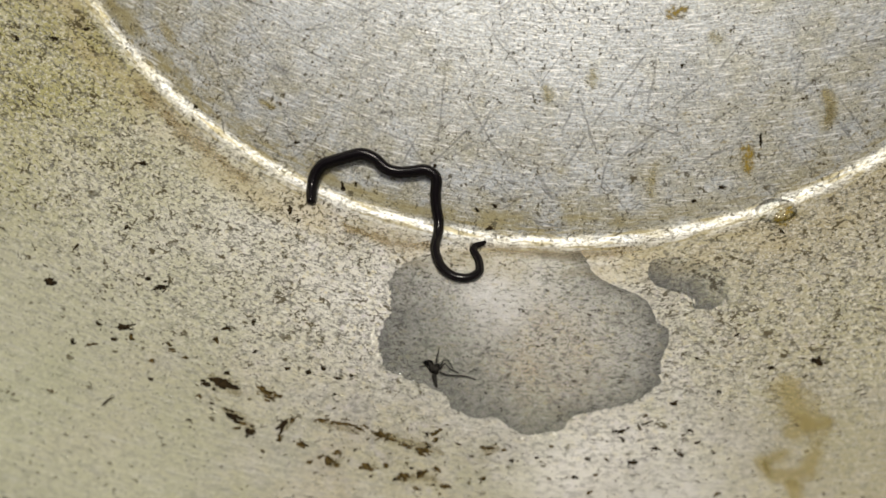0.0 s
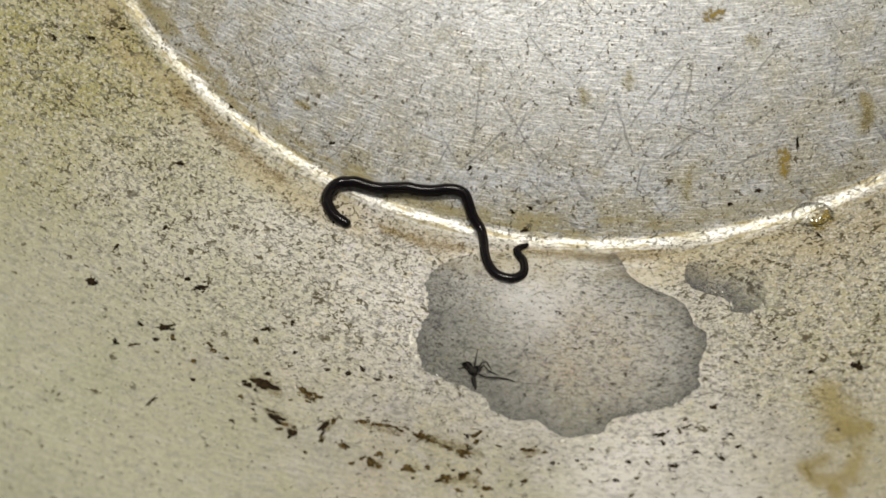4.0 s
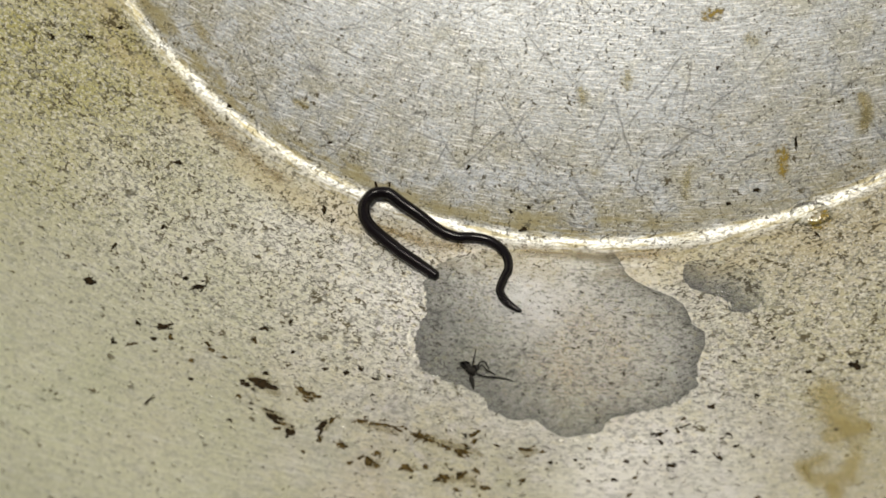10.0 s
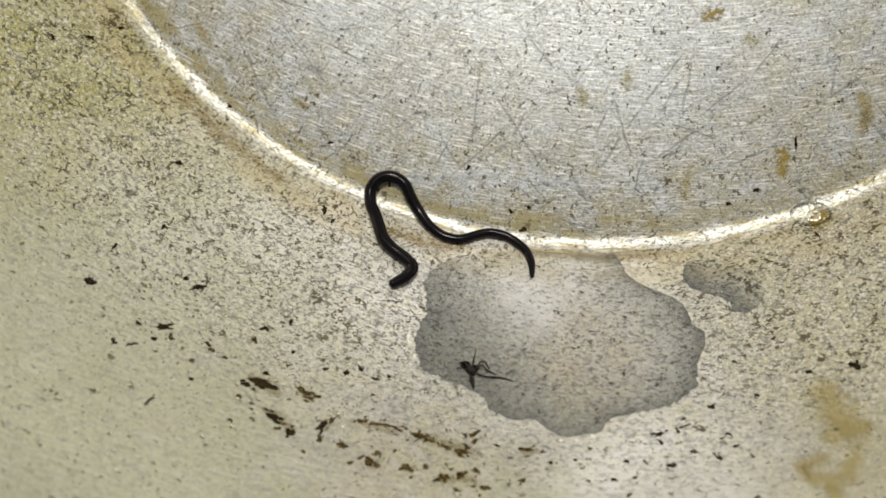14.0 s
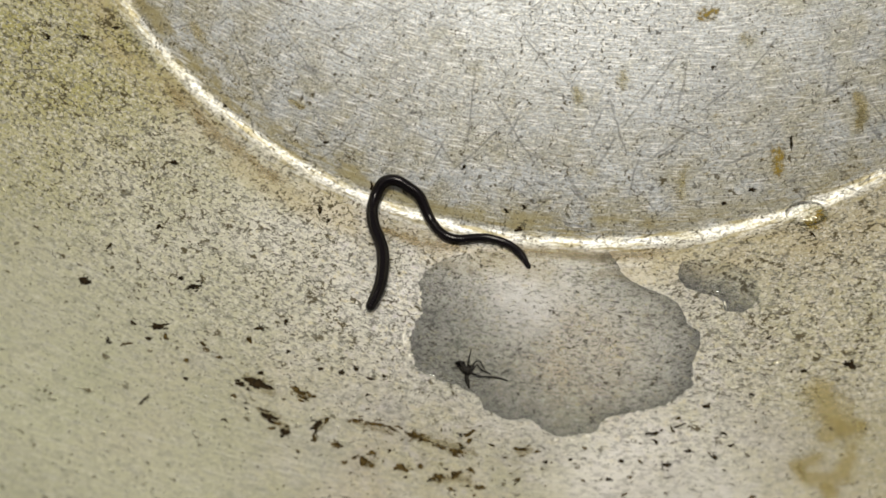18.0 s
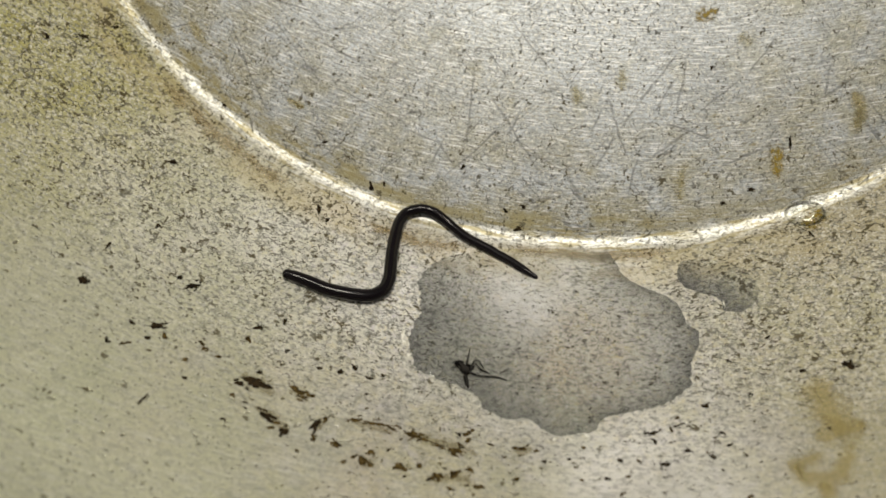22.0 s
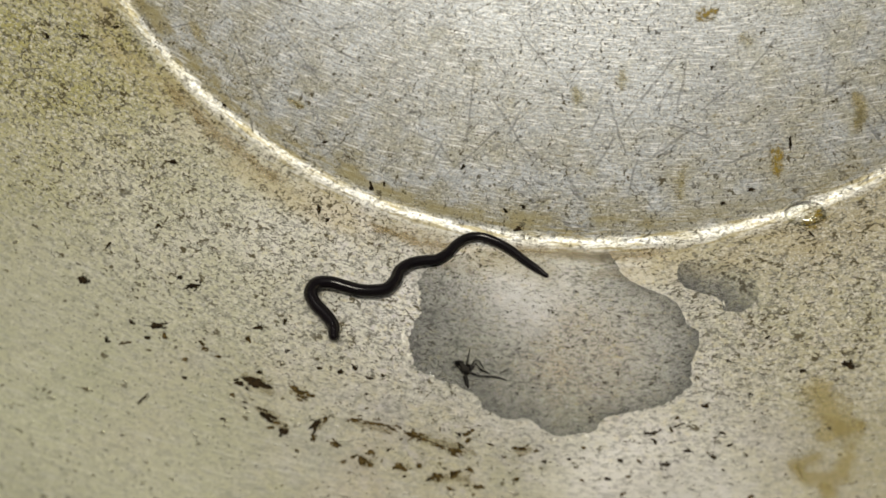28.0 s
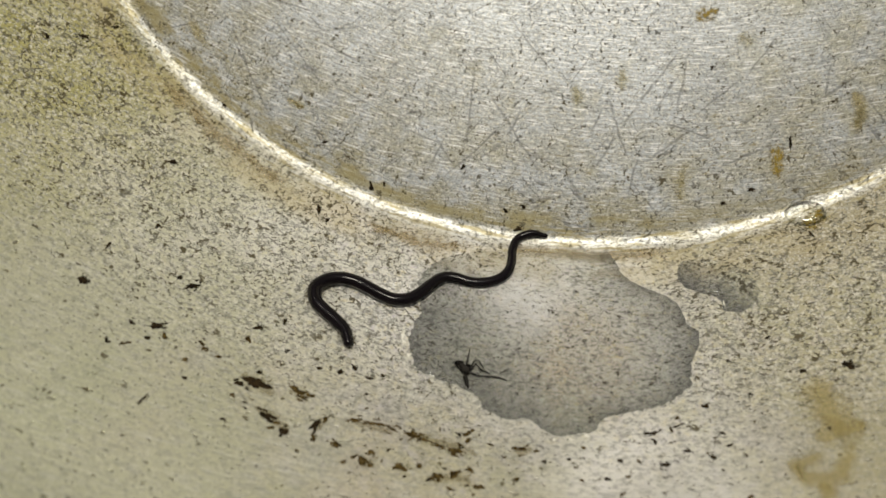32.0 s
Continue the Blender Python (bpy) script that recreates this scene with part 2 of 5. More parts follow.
    tinge = g.calc("SQRT", g.calc("ADD", g.calc("POWER", g.calc("SUBTRACT", x, -0.0062), 2.0), g.calc("POWER", g.calc("SUBTRACT", y, -0.1480), 2.0)))
    drift = g.split(g.noise(g.vec("ADD", p, (0.9, 0.1, 0.4)), 46, 3, 0.6, True))
    wall_tint = g.mix(g.span(drift[0], 0.50, 0.64, 0.0, 0.35), wall_tint, (0.60, 0.52, 0.40))
    wall_tint = g.mix(g.span(drift[1], 0.50, 0.66, 0.0, 0.60), wall_tint, (0.50, 0.50, 0.33))
    wall_tint = g.mix(g.span(drift[2], 0.52, 0.66, 0.0, 0.50), wall_tint, (0.58, 0.56, 0.57))
    wall_tint = g.mix(g.calc("MULTIPLY", wall_sheen, 0.9), wall_tint, (0.935, 0.915, 0.925))
    wall_tint = g.mix(g.calc("MULTIPLY", g.span(tinge, 0.015, 0.002), g.span(blot, 0.4, 0.6, 0.3, 0.8)), wall_tint, (0.68, 0.55, 0.41))
    fleck = g.split(g.noise(g.vec("ADD", p, (0.4, 0.8, 0.2)), 640, 3, 0.65, True))
    wall_tint = g.mix(g.calc("MULTIPLY", g.span(fleck[0], 0.54, 0.66, 0.0, 0.55), fewer), wall_tint, (0.66, 0.60, 0.70))
    wall_tint = g.mix(g.calc("MULTIPLY", g.span(fleck[1], 0.54, 0.66, 0.0, 0.55), fewer), wall_tint, (0.76, 0.66, 0.38))
    wall_tint = g.mix(g.calc("MULTIPLY", g.span(fleck[2], 0.56, 0.68, 0.0, 0.6), fewer), wall_tint, (0.96, 0.95, 0.93))
    smut = g.noise(g.vec("ADD", p, (0.6, 0.3, 0.8)), 480, 3, 0.65)
    wall_tint = g.mix(g.calc("MULTIPLY", g.span(smut, 0.53, 0.66, 0.0, 0.5), fewer), wall_tint, (0.40, 0.38, 0.37))
    green = g.calc("MULTIPLY", g.span(x, -0.055, -0.105), g.span(r, 0.150, 0.178))
    wall_tint = g.mix(g.calc("MULTIPLY", green, g.span(drift[1], 0.35, 0.6, 0.3, 0.75)), wall_tint, (0.42, 0.46, 0.30))
    wall_tint = g.mix(g.calc("MULTIPLY", g.span(x, -0.038, -0.078, 0.0, 0.78), g.span(mottle, 0.35, 0.6, 0.6, 1.0)), wall_tint, (0.60, 0.59, 0.42))
    wall_tint = g.mix(g.calc("MULTIPLY", g.span(x, 0.010, 0.045, 0.0, 0.6), g.span(mottle, 0.35, 0.6, 0.65, 1.0)), wall_tint, (0.50, 0.455, 0.29))
    wall_tint = g.mix(g.calc("MULTIPLY", g.calc("MULTIPLY", g.span(x, 0.012, 0.042), g.span(r, BASE_R + 0.022, BASE_R + 0.003)), g.span(blot, 0.38, 0.6, 0.45, 0.85)), wall_tint, (0.41, 0.355, 0.235))
    wall_tint = g.mix(yellowed, wall_tint, (0.45, 0.41, 0.14))
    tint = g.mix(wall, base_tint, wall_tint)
    even = g.calc("SUBTRACT", 1.0, g.calc("MULTIPLY", wall, 0.7))
    tint = g.mix(g.calc("MULTIPLY", g.span(brushed, 0.44, 0.64, 0.0, 0.75), even), tint, (0.33, 0.33, 0.32))
    fade = g.span(r, 0.150, 0.175, 1.0, 0.4)
    tint = g.mix(g.calc("MULTIPLY", g.span(crackle, 0.46, 0.63, 0.0, 0.90), g.calc("MULTIPLY", fade, g.calc("ADD", g.calc("MULTIPLY", wall, 0.45), 0.45))), tint, (0.20, 0.195, 0.17))
    tint = g.mix(g.calc("MULTIPLY", g.span(grain, 0.50, 0.64, 0.0, 0.68), g.span(r, 0.148, 0.172, 1.0, 0.4)), tint, (0.86, 0.83, 0.75))
    tint = g.mix(g.calc("MULTIPLY", glints, g.calc("SUBTRACT", 0.85, g.calc("MULTIPLY", wall, 0.7))), tint, (0.93, 0.93, 0.93))
    tint = g.mix(g.calc("MULTIPLY", scratches, 0.6), tint, (0.15, 0.15, 0.15))
    # near-white tint that paints the corner's highlight over the wear
    tint = g.mix(g.calc("MULTIPLY", g.calc("MULTIPLY", worn_shine, g.span(x, -0.105, -0.07, 0.25, 1.0)), g.span(crackle, 0.42, 0.62, 0.9, 0.0)), tint, (0.95, 0.94, 0.91))
    # brown residue beside the corner, in uneven patches
    beside = g.calc("MULTIPLY", g.span(g.calc("ABSOLUTE", g.calc("SUBTRACT", r, BASE_R + 0.0056)), 0.0052, 0.0018), g.span(g.noise(g.turned(turned, 0, (1, 0.45, 1)), 130, 4, 0.65), 0.38, 0.62))
    tint = g.mix(g.calc("MULTIPLY", beside, 0.55), tint, (0.37, 0.30, 0.15))
    inside = g.calc("MULTIPLY", g.span(g.calc("ABSOLUTE", g.calc("SUBTRACT", r, BASE_R - 0.0036)), 0.0030, 0.0010), g.span(g.noise(g.turned(turned, 0, (1, 0.4, 1)), 240, 4, 0.65), 0.42, 0.60))
    tint = g.mix(g.calc("MULTIPLY", inside, g.span(x, 0.0, 0.03, 0.7, 0.35)), tint, (0.40, 0.34, 0.16))
    streak = g.calc("MULTIPLY", g.span(g.noise(g.turned(turned, 0, (900, 90, 10)), 1.0, 3, 0.6), 0.50, 0.63), g.span(g.calc("ABSOLUTE", g.calc("SUBTRACT", r, BASE_R)), 0.005, 0.002))
    tint = g.mix(g.calc("MULTIPLY", streak, 0.75), tint, (0.40, 0.34, 0.17))
    tint = g.mix(g.calc("MULTIPLY", glare, 0.75), tint, (0.96, 0.95, 0.97))
    tint = g.mix(pits, tint, g.mix(g.span(dot, 0.45, 0.6), (0.042, 0.040, 0.035), (0.080, 0.065, 0.036)))

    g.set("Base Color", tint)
    metal = g.calc("ADD", g.calc("SUBTRACT", 0.75, g.calc("MULTIPLY", wall, 0.12)), g.calc("SUBTRACT", g.calc("MULTIPLY", worn_shine, 0.1), g.calc("MULTIPLY", g.calc("MULTIPLY", wall_sheen, wall), 0.26)))
    g.set("Metallic", g.calc("MULTIPLY", metal, g.calc("SUBTRACT", 1.0, g.calc("MAXIMUM", pits, beside)), True))
    rough = g.calc("ADD", g.calc("SUBTRACT", 0.58, g.calc("MULTIPLY", wall, 0.14)), g.calc("MULTIPLY", g.calc("SUBTRACT", brushed, 0.5), 0.3))
    g.set("Roughness", g.calc("ADD", rough, g.calc("MULTIPLY", pits, 0.3), True))
    lie = g.n.new("ShaderNodeTangent")
    lie.direction_type, lie.axis = "RADIAL", "Z"
    g.set("Tangent", lie.outputs[0])
    g.set("Anisotropic", 0.75)
    g.set("Specular IOR Level", g.calc("MULTIPLY", g.calc("SUBTRACT", 1.0, pits), 0.5))
    h = g.calc("ADD", g.calc("MULTIPLY", crackle, -0.5), g.calc("MULTIPLY", grain, 0.45))
    h = g.calc("SUBTRACT", h, g.calc("ADD", g.calc("MULTIPLY", pits, 0.9), g.calc("MULTIPLY", scratches, 0.12)))
    dents = g.noise(g.turned(turned, 0, (700, 260, 300)), 1.0, 3, 0.6)
    h = g.calc("ADD", h, g.calc("MULTIPLY", g.calc("MULTIPLY", dents, worn_shine), 0.5))
    g.relief(g.calc("MULTIPLY", h, g.calc("MULTIPLY", fade, g.span(r, BASE_R - 0.004, BASE_R + 0.004, 0.5, 1.05))), 0.00015, 0.9)
    return g.mat


def outside_aluminium():
    g = Graph("dull_aluminium")
    p = g.place()
    g.set("Base Color", g.mix(g.noise(p, 40, 5), (0.42, 0.41, 0.38), (0.58, 0.57, 0.54)))
    g.set("Metallic", 0.8)
    g.set("Roughness", g.span(g.noise(p, 300, 3), 0.3, 0.7, 0.35, 0.6))
    return g.mat


def ground_stone():
    g = Graph("plain_cement")
    p = g.place()
    g.set("Base Color", g.mix(g.noise(p, 9, 8, 0.65), (0.22, 0.21, 0.19), (0.36, 0.34, 0.31)))
    g.set("Roughness", 0.9)
    g.relief(g.noise(p, 160, 4), 0.002)
    return g.mat


def worm_skin():
    g = Graph("wet_dark_skin")
    p = g.place()
    x, y, z = g.split(p)
    belly = g.span(z, -0.0003, -0.0009)
    tint = g.mix(g.noise(p, 900, 3), (0.0025, 0.002, 0.0026), (0.007, 0.0045, 0.0058))
    g.set("Base Color", g.mix(g.calc("MULTIPLY", belly, 0.3), tint, (0.03, 0.022, 0.02)))
    g.set("Roughness", g.span(g.noise(p, 2200, 3), 0.3, 0.7, 0.05, 0.11))
    g.set("Specular IOR Level", 0.12)
    g.set("Coat Weight", 0.05)
    g.set("Coat Roughness", 0.04)
    g.relief(g.noise(p, 1300, 2), 0.00007)
    return g.mat


def clear_water(name, rough):
    g = Graph(name)
    g.set("Base Color", (0.59, 0.605, 0.60))
    g.set("Roughness", rough)
    g.set("IOR", 1.333)
    g.set("Transmission Weight", 1.0)
    return g.mat


def crust(name, dark, light, rough=0.75):
    g = Graph(name)
    p = g.place()
    g.set("Base Color", g.mix(g.span(g.noise(p, 1400, 4, 0.65), 0.35, 0.65), dark, light))
    g.set("Roughness", rough)
    g.set("Specular IOR Level", 0.08)
    g.relief(g.noise(p, 2500, 3), 0.0001)
    return g.mat


def film(name, tint, cover, low, high, scale=420, patchy=1.6):
    """A dried film: opaque in flakes, see-through between them."""
    g = Graph(name)
    p = g.place()
    g.set("Base Color", g.mix(g.noise(p, 900, 3), tint, tuple(c * 0.7 for c in tint)))
    g.set("Roughness", 0.7)
    edge = g.n.new("ShaderNodeAttribute")
    edge.attribute_name = "inside"
    holes = g.span(g.calc("ADD", g.calc("MULTIPLY", g.calc("SUBTRACT", g.noise(p, scale, 5, 0.65), 0.5), patchy), edge.outputs["Fac"]), low, high)
    g.set("Alpha", g.calc("MULTIPLY", holes, cover))
    return g.mat


ALUMINIUM, OUTSIDE, CEMENT = pot_aluminium(), outside_aluminium(), ground_stone()
SKIN, WATER, WATER_EDGE = worm_skin(), clear_water("still_water", 0.02), clear_water("rounded_water_edge", 0.04)
BLACK_CRUST = crust("burnt_crust", (0.006, 0.0045, 0.003), (0.034, 0.021, 0.008))
BROWN_CRUST = crust("brown_crust", (0.014, 0.009, 0.003), (0.115, 0.078, 0.026))
BRIGHT_EDGE_CRUST = crust("pale_edge_crust", (0.55, 0.52, 0.44), (0.82, 0.80, 0.74))
INSECT = crust("dark_chitin", (0.006, 0.0055, 0.005), (0.026, 0.023, 0.02), 0.45)
TAN_FILM = film("tan_mineral_film", (0.40, 0.32, 0.11), 0.52, -0.1, 1.0, 380, 1.6)
RUST_FILM = film("orange_rust_film", (0.34, 0.235, 0.02), 0.78, 0.2, 1.15, 1100, 2.6)
FAINT_FILM = film("faint_yellow_film", (0.42, 0.35, 0.12), 0.52, 0.1, 1.3, 600, 2.2)


def part(name, bm, material, parent=None, label="", smooth=True):
    me = bpy.data.meshes.new(name)
    bm.to_mesh(me)
    bm.free()
    for f in me.polygons:
        f.use_smooth = smooth
    me.materials.append(material)
    ob = new(name, me)
    if parent:
        ob.parent = parent
    return tagged(ob, label)


def spun(profile, steps, close=False):
    """A surface of revolution about z from (r, z) pairs."""
    bm = bmesh.new()
    rings = []
    for r, z in profile:
        if r < 1e-6:
            rings.append([bm.verts.new((0, 0, z))])
        else:
            rings.append([bm.verts.new((r * math.cos(2 * math.pi * k / steps), r * math.sin(2 * math.pi * k / steps), z)) for k in range(steps)])
    pairs = list(zip(rings, rings[1:])) + ([(rings[-1], rings[0])] if close else [])
    for a, b in pairs:
        for k in range(steps):
            j = (k + 1) % steps
            if len(a) == 1:
                bm.faces.new((a[0], b[k], b[j]))
            elif len(b) == 1:
                bm.faces.new((a[k], b[0], a[j]))
            else:
                bm.faces.new((a[k], b[k], b[j], a[j]))
    bmesh.ops.recalc_face_normals(bm, faces=bm.faces[:])
    return bm


# ---- ground and pot ----
THICK = 0.003
bm = bmesh.new()
bmesh.ops.create_grid(bm, x_segments=8, y_segments=8, size=60)
ground = part("ground", bm, CEMENT)
ground.location.z = -THICK
tagged(ground, "plain grey cement ground under the pot", "ground", kind="structure")

pot = tagged(new("cooking_pot"), "old pitted aluminium cooking pot with a corner highlight tinted in over its wear, stained inside", "pot")
INNER = BASE_R - 0.0018
base_profile = [(0, 0)] + [(INNER * k / 24, 0) for k in range(1, 25)] + [(INNER, -THICK + 0.0002), (0, -THICK + 0.0002)]
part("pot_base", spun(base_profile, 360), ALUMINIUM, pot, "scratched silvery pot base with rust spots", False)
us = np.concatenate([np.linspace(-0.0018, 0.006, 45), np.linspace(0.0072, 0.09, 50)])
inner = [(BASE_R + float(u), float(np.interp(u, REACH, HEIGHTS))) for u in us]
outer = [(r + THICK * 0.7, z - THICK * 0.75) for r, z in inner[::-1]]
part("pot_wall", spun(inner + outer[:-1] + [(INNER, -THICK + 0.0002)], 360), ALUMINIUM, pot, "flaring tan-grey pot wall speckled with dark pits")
rim_r, rim_z = inner[-1]
rim_profile = [(rim_r + 0.001 + 0.004 * math.cos(a), rim_z + 0.002 + 0.004 * math.sin(a)) for a in np.linspace(0, 2 * math.pi, 16, endpoint=False)]
part("rim", spun(rim_profile, 200, True), OUTSIDE, pot, "rolled aluminium rim")


# ---- water ----
def outline(radii, ragged, seed):
    """A closed uneven outline: radius by angle, softly joined, with a ragged edge."""
    n = len(radii)

    def at(a):
        f = (a / (2 * math.pi) % 1) * n
        i, k = int(f) % n, f - int(f)
        k = k * k * (3 - 2 * k)
        r = radii[i] * (1 - k) + radii[(i + 1) % n] * k
        torn = ragged * (0.55 + 1.6 * max(0, math.cos(a - 3.5)) ** 2)      # torn on one side, smooth on the other
        return r * (1 + torn * noise.noise((math.cos(a) * 7 + seed, math.sin(a) * 7, seed)) + torn * 0.8 * noise.noise((math.cos(a) * 19, math.sin(a) * 19 + seed, 3)) + torn * 0.8 * noise.noise((math.cos(a) * 48, math.sin(a) * 48 + seed, 9)))
    return at


def water_film(name, centre, radii, depth, edge, ragged, seed, label, steps=200, lip_rings=4, thins=False, low_side=None, steep=False):
    """A thin sheet of water on the pot, with a rounded edge."""
    at = outline([r / 1000 for r in radii], ragged, seed)
    cx, cy = centre[0] / 1000, centre[1] / 1000
    bm = bmesh.new()
    ins = [-0.00015, 0.0, 0.00012, 0.0003, 0.0006, 0.001, 0.0016, 0.0024, 0.0034, 0.005, 0.008, 0.012]
    rings = []
    for d in ins:
        ring = []
        for k in range(steps):
            a = 2 * math.pi * k / steps
            r = max(at(a) - d, 0.0006 * (1 - d / 0.013))
            x, y = cx + r * math.cos(a), cy + r * math.sin(a)
            t = min(max(at(a) - r, 0) / edge, 1)
            fades = 0.012 if x < -0.016 else 0.0035
            shore = min(max((math.hypot(x, y) - BASE_R - 0.001) / fades, 0), 1) if thins else 1.0
            if low_side is not None:
                shore *= 1 - 0.8 * min(max(0.35 + math.cos(a - low_side), 0), 1)
            up = depth * shore * (math.sqrt(1 - (1 - t) ** 2) if steep else t * (2 - t)) if d > 0 else (-0.0002 if d < 0 else 0.0)
            ring.append(bm.verts.new(on_pot(x, y, up)))
        rings.append(ring)
    for a, b in zip(rings, rings[1:]):
        for k in range(steps):
            j = (k + 1) % steps
            bm.faces.new((a[k], a[j], b[j], b[k]))
    bm.verts.index_update()
    mid = bm.verts.new(on_pot(cx, cy, depth))
    for k in range(steps):
        bm.faces.new((rings[-1][k], rings[-1][(k + 1) % steps], mid))
    # the steep outer lip bends the light away; the flat sheet lets it through
    lip = bm.copy()
    for mesh, outer in ((lip, True), (bm, False)):
        mesh.verts.index_update()
        away = [f for f in mesh.faces if (min(v.index for v in f.verts) < lip_rings * steps and (not thins or math.hypot(*f.calc_center_median()[:2]) > BASE_R + 0.003)) != outer]
        bmesh.ops.delete(mesh, geom=away, context="FACES")
    ob = part(name, bm, WATER)
    ob.visible_shadow = False
    rim = part("water_lip", lip, WATER_EDGE, ob, "rounded edge of the water")
    rim.visible_shadow = name == "water_drop"
    return tagged(ob, label, "water")


BIG_AT, SMALL_AT = (-9.8, -142.7), (26.1, -134.0)
BIG_RADII = [27.5, 25.5, 25.4, 25.0, 23.8, 22.1, 20.5, 19.5, 18.7, 18.3, 18.3, 18.9, 19.4, 19.7, 18.9, 18.1, 17.6, 17.1, 16.7, 16.5, 16.3, 16.1, 16.0, 16.0,
             16.1, 16.3, 16.5, 16.8, 17.3, 17.8, 18.5, 19.3, 20.3, 21.5, 22.6, 23.8, 25.3, 26.3, 27.5, 28.2, 28.3, 27.5, 26.7, 25.8, 26.8, 27.2, 27.8, 27.3,
             26.7, 25.7, 23.6, 21.6, 20.1, 19.1, 18.3, 18.2, 18.7, 18.3, 17.9, 17.5, 17.0, 16.5, 15.8, 15.6, 15.9, 16.5, 16.9, 17.3, 17.4, 17.4, 17.3, 17.4,
             17.7, 17.6, 16.9, 16.8, 17.1, 17.7, 18.4, 19.3, 20.3, 21.5, 22.9, 24.0, 25.0, 26.1, 25.8, 25.8, 26.4, 27.3]
SMALL_RADII = [4.1, 4.0, 4.0, 3.9, 3.9, 4.0, 4.2, 4.2, 4.3, 4.5, 4.6, 4.8, 5.2, 5.8, 6.6, 7.6, 9.1, 10.8, 11.0, 10.8, 9.8, 7.0, 5.2, 4.5,
             4.2, 4.4, 5.5, 5.3, 5.0, 4.9, 4.8, 4.5, 4.4, 4.3, 4.2, 4.1, 4.2, 4.1, 4.2, 4.3]
water_film("water_puddle", BIG_AT, BIG_RADII,
           0.00035, 0.0036, 0.010, 2, "shallow greyish water puddle with a ragged edge on the pot wall", 720, 4, True)
water_film("water_puddle", SMALL_AT, SMALL_RADII,
           0.0004, 0.0032, 0.01, 5, "small crooked water film beside the larger puddle", 200, 5, False, -0.35)
water_film("water_drop", (41.9, -119.1), [4.1, 3.6, 2.9, 2.6, 2.7, 3.2, 3.9, 3.5, 3.0, 2.8, 2.9, 3.4], 0.0012, 0.002, 0.02, 8, "clear water drop resting on the pot's bright corner", 96, steep=True)


# ---- dirt: flakes, rust and dried stains; also painted shade and bright bits at the puddle ----
def crumb_mesh(x, y, long, wide, angle, crumbs, rnd, seed):
    """Thin uneven crumbs lying on the pot; each crumb is (shift along, shift across, size)."""
    bm = bmesh.new()
    c, s = math.cos(radians(angle)), math.sin(radians(angle))
    n = 28
    for mx, my, size in crumbs:
        bend, lean, off = rnd.uniform(-0.5, 0.5), rnd.uniform(-0.4, 0.4), rnd.uniform(0, 90)
        rings = []
        for share, up in ((1.0, -0.00004), (0.94, 0.00006), (0.6, 0.00013), (0.25, 0.00015)):
            ring = []
            for k in range(n):
                a = 2 * math.pi * k / n
                q = 0.9 + 0.55 * noise.noise((math.cos(a) * 1.4 + off, math.sin(a) * 1.4, off)) + 0.5 * noise.noise((math.cos(a) * 4.5, math.sin(a) * 4.5 + off, off)) + 0.3 * noise.noise((math.cos(a) * 11 + off, math.sin(a) * 11, 5))
                lx, ly = long / 2 * q * share * math.cos(a) * size, wide / 2 * q * share * math.sin(a) * size ** 0.7
                ly += wide * (bend * math.cos(a) ** 2 + lean * math.cos(a)) * share * size
                lx, ly = lx + mx * long / 2, ly + my * wide * 0.7
                ring.append(bm.verts.new(on_pot(x + lx * c - ly * s, y + lx * s + ly * c, up * (1 + 0.4 * noise.noise((lx * 4000, ly * 4000, seed))))))
            rings.append(ring)
        for a, b in zip(rings, rings[1:]):
            for k in range(n):
                j = (k + 1) % n
                bm.faces.new((a[k], a[j], b[j], b[k]))
        bm.faces.new(rings[-1])
    return bm


def flake(name, x, y, long, wide, angle, material, seed, label, group):
    """One flake, with the loose fragments that have broken from it as its parts."""
    rnd = random.Random(seed)
    main = 1.0 if long < 4.2 * wide else 0.6
    whole = tagged(part(name, crumb_mesh(x, y, long, wide, angle, [(0, 0, main), (rnd.uniform(-0.35, 0.35), rnd.uniform(-0.35, 0.35), 0.6)], rnd, seed), material), label, "dirt", group)
    for k in range(rnd.randint(4, 8) if long > 0.0015 else 0):
        bit = (rnd.gauss(0, 0.7), rnd.gauss(0, 0.9), rnd.uniform(0.08, 0.38))
        part("fragment", crumb_mesh(x, y, long, wide, angle, [bit], rnd, seed), material, whole)
    return whole


WALL_FLAKES = [(-63.0, -151.1, 5.16, 1.67, -9), (-60.6, -156.1, 5.19, 0.94, -23), (-57.1, -158.5, 1.96, 0.93, -18), (-52.0, -157.6, 2.48, 1.03, 52),
    (-81.8, -141.0, 3.31, 0.93, -6), (-82.6, -143.0, 1.45, 0.57, -9), (-95.4, -132.8, 1.64, 1.53, 26), (-80.3, -132.3, 1.23, 0.75, -10), (-77.9,
    -133.9, 1.90, 1.10, -20), (-88.7, -143.3, 2.12, 0.50, -40), (-60.5, -140.8, 0.63, 1.48, 0), (-75.0, -149.8, 1.04, 0.55, -2)]
